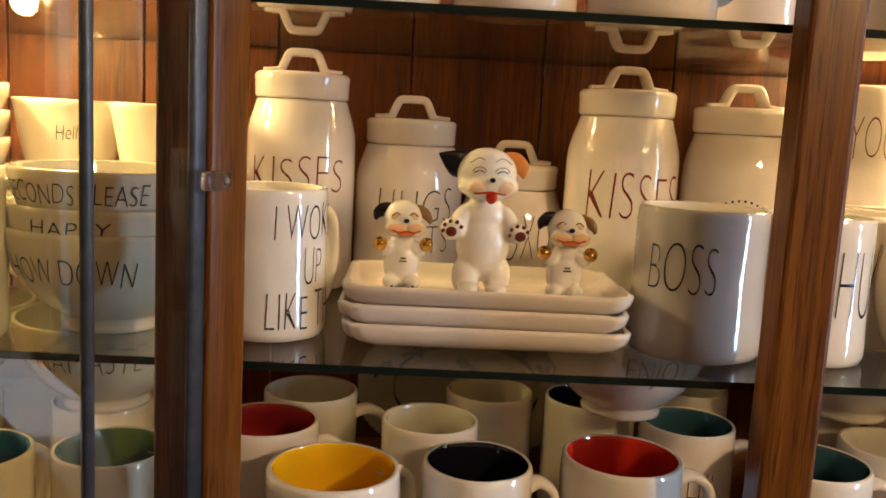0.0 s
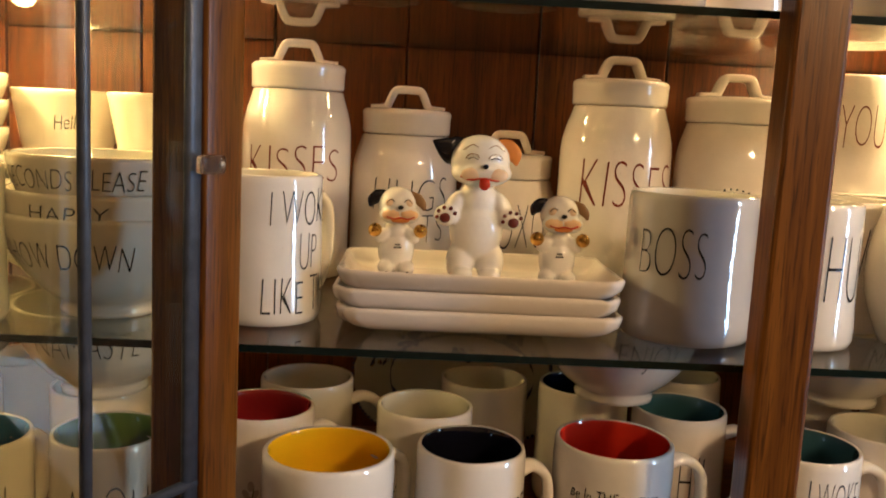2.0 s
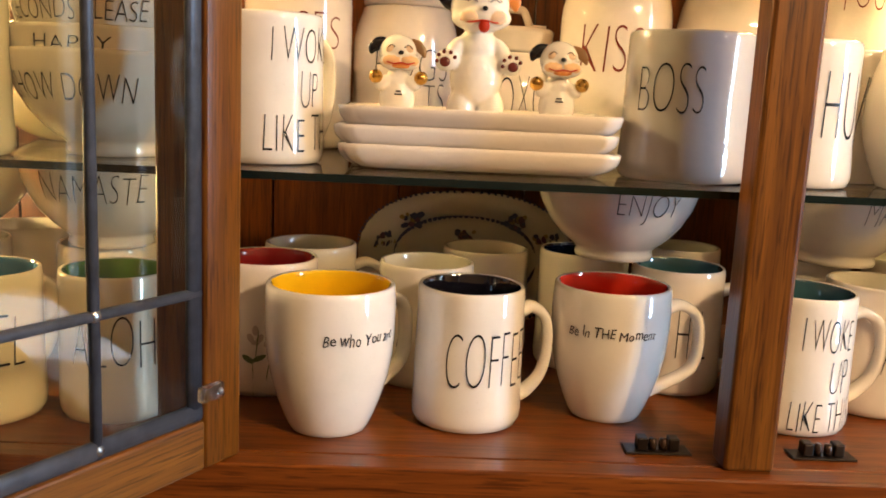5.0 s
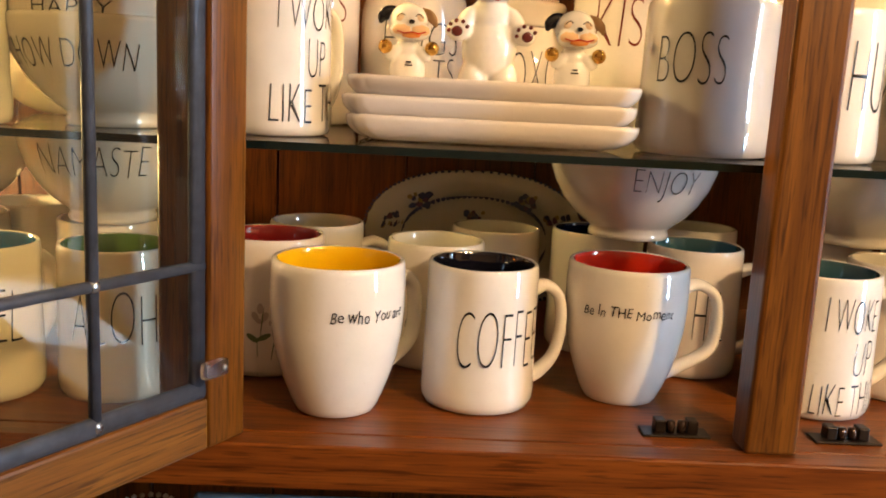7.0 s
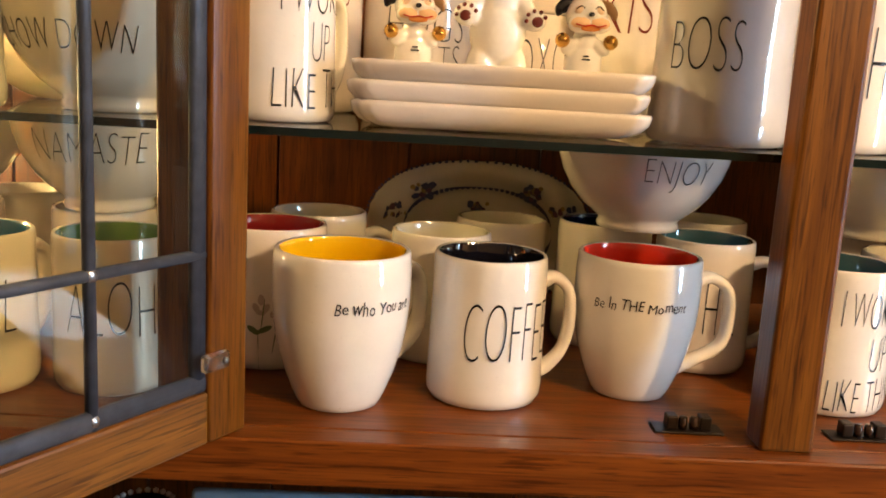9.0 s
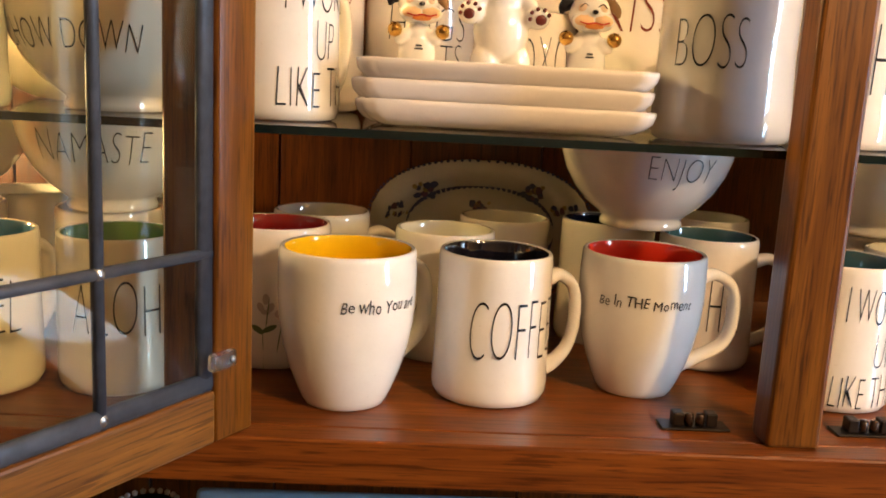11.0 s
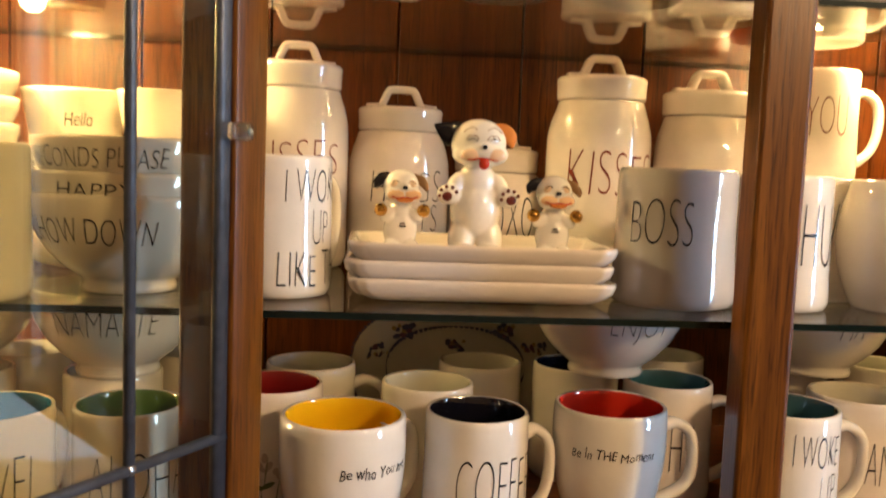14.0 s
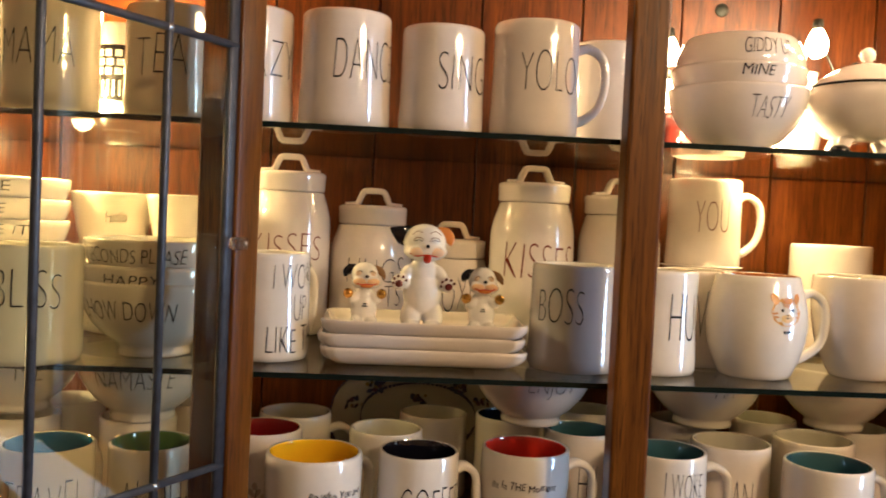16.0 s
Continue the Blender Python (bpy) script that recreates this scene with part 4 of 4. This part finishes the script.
FZ = S + 0.0004 + 0.0304 + 0.0060
big_figure((0.077, 0.752, FZ), 2)
small_figure((0.0085, 0.757, FZ), 6, "small white porcelain pup figurine with gold balls")
small_figure((0.1475, 0.745, FZ), 0, "small white porcelain pup figurine with gold balls")

# ---- middle shelf, right bay ----
G3 = "mugs on the middle shelf"
vessel("mug", (0.351, 0.725, S), 0.0462, 0.120, "straight", "white stoneware mug with tall thin letters", "mug", "white", None, [("HUG", 2, 72, 0.067, 0.056)], G3, BLUEWHITE)
vessel("mug", (0.424, 0.800, S), 0.0500, 0.118, "straight", "white stoneware mug with tall thin letters", "mug", "white", None, [("V", -18, -2, 0.067, 0.056)], G3)
cat = vessel("mug", (0.470, 0.722, S), 0.0575, 0.119, "barrel", "white barrel mug with an orange cat face", "mug", "orange", 88, (), G3, BLUEWHITE, 0.0006, out=0.032)
cat_line = outline_of("barrel", 0.0575, 0.119)
decal(cat, [(12, 0.0805, 0.0190, 0.0165, 0)], cat_line, plain("painted_orange", (0.80, 0.42, 0.09), 0.3, vary=0.5, scale=300, bump=0), "cat_face", "painted orange cat face")
decal(cat, [(-3, 0.0950, 0.0042, 0.0068, 0.5), (27, 0.0950, 0.0042, 0.0068, -0.5), (12, 0.0925, 0.0080, 0.0030, 0), (8, 0.0895, 0.0012, 0.0040, 0.2), (12, 0.0890, 0.0012, 0.0045, 0), (16, 0.0895, 0.0012, 0.0040, -0.2), (-3, 0.0790, 0.0040, 0.0010, 0.2), (27, 0.0790, 0.0040, 0.0010, -0.2), (-2, 0.0750, 0.0036, 0.0010, -0.1), (26, 0.0750, 0.0036, 0.0010, 0.1)], [(r + 0.0004, z) for r, z in cat_line], plain("painted_dark_orange", (0.62, 0.25, 0.04), 0.3, bump=0), "cat_ears")
decal(cat, [(5.5, 0.0825, 0.0017, 0.0019, 0), (18.5, 0.0825, 0.0017, 0.0019, 0), (12, 0.0775, 0.0014, 0.0010, 0), (12, 0.0740, 0.0022, 0.0005, 0), (9, 0.0580, 0.0014, 0.0022, 0.3), (12, 0.0580, 0.0010, 0.0024, -0.2), (15, 0.0580, 0.0016, 0.0020, 0.1)], [(r + 0.0007, z) for r, z in cat_line], INK, "cat_features")
decal(cat, [(12, 0.0735, 0.0080, 0.0050, 0)], [(r + 0.0003, z) for r, z in cat_line], plain("painted_cream", (0.80, 0.56, 0.24), 0.3, bump=0), "cat_muzzle")
vessel("mug", (0.610, 0.738, S), 0.0600, 0.121, "taper", "large white stoneware mug in plain glaze", "mug", "white", None, (), G3)
vessel("mug", (0.473, 0.920, S), 0.0500, 0.108, "straight", "white stoneware mug under a saucer", "mug", "white", None, (), G3)


def saucer(at, R, label, group=""):
    p = [(0, 0.002), (0.45 * R, 0.002), (0.50 * R, 0.0), (0.56 * R, 0.001), (0.80 * R, 0.0045), (0.98 * R, 0.0085), (R, 0.0098), (0.985 * R, 0.0110), (0.80 * R, 0.0078), (0.56 * R, 0.0050), (0, 0.0048)]
    return tagged(part("plate", lathe(p, 56, 0.0006, at[0] * 12 + at[2] * 99), WHITE, m=pose(*at)), label, "plate", group)


saucer((0.473, 0.920, S + 0.1084), 0.056, "white stoneware saucer between stacked mugs")
vessel("mug", (0.473, 0.920, S + 0.1136), 0.0500, 0.124, "straight", "white stoneware mug standing on a saucer", "mug", "white", 92, [("YOU", -32, 20, 0.073, 0.044, RUST)], G3)
saucer((0.668, 0.945, S), 0.070, "white stoneware saucer on the glass shelf")
vessel("mug", (0.672, 0.945, S + 0.0052), 0.0560, 0.150, "straight", "tall white stoneware mug on a saucer", "mug", "white", None, (), G3)

# ---- middle shelf, left bay ----
G4 = "stacked bowls with words"
BX, BY = -0.226, 0.728
BL = "white footed stoneware bowl in a stack of three"
vessel("bowl", (BX, BY, S), 0.0850, 0.084, "bowl", BL, "bowl", words=[("CHOW DOWN", -54, 30, 0.0545, 0.022)], group=G4)
vessel("bowl", (BX, BY, S + 0.0190), 0.0830, 0.083, "bowl", BL, "bowl", words=[("HAPPY", -26, 17, 0.0685, 0.0120)], group=G4)
vessel("bowl", (BX + 0.001, BY, S + 0.0460), 0.0805, 0.084, "bowl", BL, "bowl", words=[("SECONDS PLEASE", -52, 36, 0.0670, 0.0170)], group=G4)
vessel("mug", (-0.342, 0.660, S), 0.0560, 0.122, "straight", "large white stoneware mug with tall thin letters", "mug", "white", None, [("BLISS", -10, 56, 0.078, 0.040)], G3, BLUEWHITE)
vessel("mug", (-0.448, 0.670, S), 0.0500, 0.118, "straight", "white stoneware mug with tall thin letters", "mug", "white", None, [("AM", 20, 62, 0.085, 0.034)], G3)
for cx, cy, R, up in ((-0.300, 0.905, 0.112, 0.046), (-0.505, 0.880, 0.090, 0.013)):
    vessel("bowl", (cx, cy, S), R * 0.96, 0.060, "nest", "wide white stoneware serving bowl", "bowl", group="serving bowls", wob=0.001)
    vessel("bowl", (cx, cy, S + up), R, 0.052, "bowl", "wide white stoneware serving bowl", "bowl", group="serving bowls", wob=0.001)
    saucer((cx, cy, S + up + 0.0525), R * 1.02, "white stoneware plate covering a serving bowl")
ZP = S + 0.0985 + 0.0051
vessel("mug", (-0.337, 0.925, ZP), 0.0560, 0.078, "cone", "flared white stoneware cup with a small word", "cup", words=[("Hello", 6, 37, 0.046, 0.0144)])
vessel("mug", (-0.232, 0.890, ZP), 0.0520, 0.078, "cone", "flared white stoneware cup in plain glaze", "cup")
for q, (w, a0, a1) in enumerate((("MORE PLEASE", -24, 48), ("MAKE IT", -22, 42), ("LOVE", -20, 22), ("SMILE", -24, 26))):
    vessel("bowl", (-0.450, 0.860, ZP - 0.033 + 0.0260 * q), 0.0760, 0.046, "nest", "shallow white stoneware bowl in a stack of four", "bowl", words=[(w, a0, a1, 0.034, 0.013)], group="stacked shallow bowls")

# ---- top shelf ----
G5 = "mugs on the top shelf"
vessel("mug", (-0.127, 0.700, T), 0.0480, 0.124, "straight", M + " with tall thin letters", "mug", "white", None, [("CRAZY", -40, 80, 0.068, 0.042)], G5)
vessel("mug", (-0.021, 0.700, T), 0.0495, 0.125, "straight", M + " with tall thin letters", "mug", "white", None, [("DANCE", -11, 80, 0.073, 0.044)], G5)
vessel("mug", (0.086, 0.697, T), 0.0460, 0.115, "straight", M + " with tall thin letters", "mug", "white", None, [("SING", -8, 68, 0.064, 0.041)], G5)
vessel("mug", (0.190, 0.697, T), 0.0480, 0.126, "straight", M + " with tall thin letters", "mug", "white", 92, [("YOLO", -28, 54, 0.070, 0.045)], G5)
vessel("mug", (0.292, 0.775, T), 0.0480, 0.124, "straight", M + " in plain cream glaze", "mug", "white", None, (), G5)
vessel("mug", (-0.206, 0.690, T), 0.0500, 0.118, "straight", M + " with tall thin letters", "mug", "white", None, [("TEA", -32, 30, 0.063, 0.044)], G5)
vessel("mug", (-0.336, 0.690, T), 0.0500, 0.120, "straight", M + " with tall thin letters", "mug", "white", None, [("MAMA", -40, 48, 0.066, 0.040)], G5)
vessel("mug", (-0.452, 0.690, T), 0.0500, 0.122, "straight", M + " with tall thin letters", "mug", "white", None, [("SS", 40, 66, 0.066, 0.040)], G5)
G6 = "stacked bowls on the top shelf"
BT = "large white stoneware bowl in a stack of three"
vessel("bowl", (0.463, 0.800, T), 0.0860, 0.084, "bowl", BT, "bowl", words=[("TASTY", -10, 24, 0.056, 0.026)], group=G6)
vessel("bowl", (0.463, 0.800, T + 0.0250), 0.0835, 0.084, "bowl", BT, "bowl", words=[("MINE", -18, 8, 0.0735, 0.013)], group=G6)
vessel("bowl", (0.464, 0.800, T + 0.0560), 0.0790, 0.090, "round_bowl", BT, "bowl", words=[("GIDDY UP", -18, 26, 0.072, 0.020)], group=G6)
sug = thing("sugar_bowl", pose(0.618, 0.780, T), "white lidded sugar bowl on dark-banded feet", "sugar bowl")
part("body", lathe([(0, 0.026), (0.030, 0.026), (0.046, 0.032), (0.062, 0.048), (0.070, 0.066), (0.070, 0.080), (0.064, 0.092), (0.061, 0.094)], 48, 0.0008, 3), WHITE, sug)
lid = part("lid", lathe([(0, 0.126), (0.010, 0.124), (0.035, 0.117), (0.055, 0.104), (0.063, 0.0965), (0.0655, 0.0945), (0.060, 0.0940), (0, 0.0940)], 48, 0.0006, 5), WHITE, sug)
part("knob", ball((0, 0, 0.134), (0.0095, 0.0095, 0.0105), 2), WHITE, lid)
part("band", lathe([(0.0640, 0.0915), (0.0658, 0.0925), (0.0660, 0.0940), (0.0640, 0.0945)], 48), INK, sug)
for a in (-60, 30, 120, 210):
    u = radians(a)
    ft = part("foot", sweep(bezier([(0.030 * math.cos(u), 0.030 * math.sin(u), 0.034), (0.042 * math.cos(u), 0.042 * math.sin(u), 0.018), (0.050 * math.cos(u), 0.050 * math.sin(u), 0.005)], 5), [0.010, 0.008, 0.011], [0.010, 0.008, 0.005], (-math.sin(u), math.cos(u), 0)), WHITE, sug)
    part("foot_band", ball((0.048 * math.cos(u), 0.048 * math.sin(u), 0.0125), (0.0130, 0.0130, 0.0075), 2), INK, ft)
red = glaze("red_glaze", (0.40, 0.03, 0.015))
tagged(part("ornament", lathe([(0, 0), (0.020, 0.0), (0.026, 0.004), (0.034, 0.022), (0.036, 0.040), (0.030, 0.058), (0.016, 0.066), (0, 0.068)], 32), red, m=pose(0.392, 0.895, T)), "round glossy red ceramic ornament behind the bowls", "ornament")
tin = thing("tin", pose(-0.322, 0.885, T), "small tin with a dark printed label", "tin")
part("body", lathe([(0, 0), (0.024, 0), (0.026, 0.002), (0.026, 0.136), (0.024, 0.138), (0, 0.139)], 32), BLUEWHITE, tin)
part("label_band", lathe([(0.0264, 0.038), (0.0266, 0.039), (0.0266, 0.108), (0.0264, 0.109)], 32), INK, tin)
part("base_band", lathe([(0.0264, 0.002), (0.0266, 0.003), (0.0266, 0.021), (0.0264, 0.022)], 32), INK, tin)
for q in range(3):                       # rows of lettering too small to read
    for j in range(4):
        a = radians(-42 + 27 * j + 5 * (q % 2))
        part("label_line", box((-0.0042, -0.0004, 0.0), (0.0042, 0.0004, 0.0085), 0.0002, 1), WHITE, tin, m=pose(0.0269 * math.sin(a), -0.0269 * math.cos(a), 0.071 + 0.0115 * q, 0, 0, math.degrees(a)), smooth=False)
for j in range(7):
    a = radians(-48 + 16 * j)
    part("label_line", box((-0.0013, -0.0004, 0.0), (0.0013, 0.0004, 0.020), 0.0002, 1), WHITE, tin, m=pose(0.0269 * math.sin(a), -0.0269 * math.cos(a), 0.044, 0, 0, math.degrees(a)), smooth=False)

# string lights behind the top shelf
CORD = plain("dark_green_cord", (0.01, 0.014, 0.010), 0.5, bump=0)


def string_light(spots, label):
    ob = thing("string_light", pose(*spots[0]), label, "string light")
    p0 = Vector(spots[0])
    part("cord", sweep(bezier([Vector(p) - p0 + Vector((0, 0.012, 0)) for p in spots], 8), 0.0016, 0.0016, (0, 1, 0.3), 8), CORD, ob)
    for p in spots:
        q = Vector(p) - p0
        part("bulb", lathe([(0, -0.0225), (0.0060, -0.0212), (0.0115, -0.0165), (0.0142, -0.0085), (0.0138, 0.0005), (0.0100, 0.0100), (0.0066, 0.0165), (0, 0.0170)], 20), BULB, ob, m=Matrix.Translation(q))
        part("cap", lathe([(0, 0.016), (0.006, 0.016), (0.0075, 0.020), (0.006, 0.030), (0, 0.032)], 12), CORD, ob, m=Matrix.Translation(q))
    return ob


vase = tagged(part("vase", lathe([(0, 0), (0.020, 0), (0.024, 0.003), (0.030, 0.040), (0.031, 0.080), (0.024, 0.110), (0.021, 0.125), (0.024, 0.134), (0.020, 0.134), (0.017, 0.120), (0, 0.115)], 40, 0.002, 8), WHITE, m=pose(0.602, 0.925, T)), "slim white ceramic vase glowing beside the string lights", "vase")
# Unseen mug added to block the right-hand lights from the centre back boards.
vessel("mug", (0.345, 0.978, T), 0.0480, 0.124, "straight", M + " in plain cream glaze", "mug", "white", None, (), G5)
string_light([(0.412, 0.925, 1.790), (0.420, 0.945, 1.735), (0.500, 0.965, 1.690), (0.556, 0.940, 1.700), (0.606, 0.890, 1.806), (0.690, 0.940, 1.760), (0.745, 0.820, 1.830), (0.735, 0.738, 1.893), (0.640, 0.716, 1.870)], "string of glowing warm bulbs on a dark cord")
string_light([(-0.290, 0.945, 1.800), (-0.352, 0.900, 1.730), (-0.385, 0.935, 1.660), (-0.470, 0.930, 1.720), (-0.600, 0.940, 1.640), (-0.605, 0.940, 1.500)], "string of glowing warm bulbs on a dark cord")
part("cable_grommet", ball((0.530, YB - 0.001, 1.881), (0.011, 0.003, 0.011), 2), CORD, cab)

# ---- on the buffet ----
low = thing("platter", pose(-0.020, 0.700, 0.805, -12), "rectangular white platter standing on the buffet, its glaze tinted for blue daylight", "platter")
# White platter; the blue daylight falling on it is put into its glaze colour.
part("dish", box((-0.150, -0.006, 0.0), (0.150, 0.006, 0.243), 0.0055, 3), glaze("daylight_tinted_glaze", (0.37, 0.70, 1.0)), low)
bm = flat_letters("LET'S EAT", 0.172, 0.055, finest=1)
for v in bm.verts:
    v.co += Vector((-0.028, -0.0068, 0.1975))
part("lettering", bm, INK, low, "thin hand-lettered words", smooth=False)
part("easel", box((-0.05, 0.0066, 0.0), (0.05, 0.030, 0.12), 0.003), BROWNMETAL, low, "dark easel behind the platter", smooth=False)
pot = thing("beaded_pot", pose(-0.214, 0.750, 0.8001), "black pot with a rim of pale beads", "pot")
BLACKPOT = plain("black_enamel", (0.008, 0.008, 0.010), 0.3)
part("body", lathe([(0, 0), (0.020, 0), (0.024, 0.004), (0.030, 0.10), (0.027, 0.19), (0.026, 0.222), (0.022, 0.224), (0.020, 0.18), (0, 0.17)], 36), BLACKPOT, pot)
for q in range(22):
    u = 2 * math.pi * q / 22
    part("bead", ball((0.0265 * math.cos(u), 0.0265 * math.sin(u), 0.2245), 0.0032, 1), BLUEWHITE, pot)
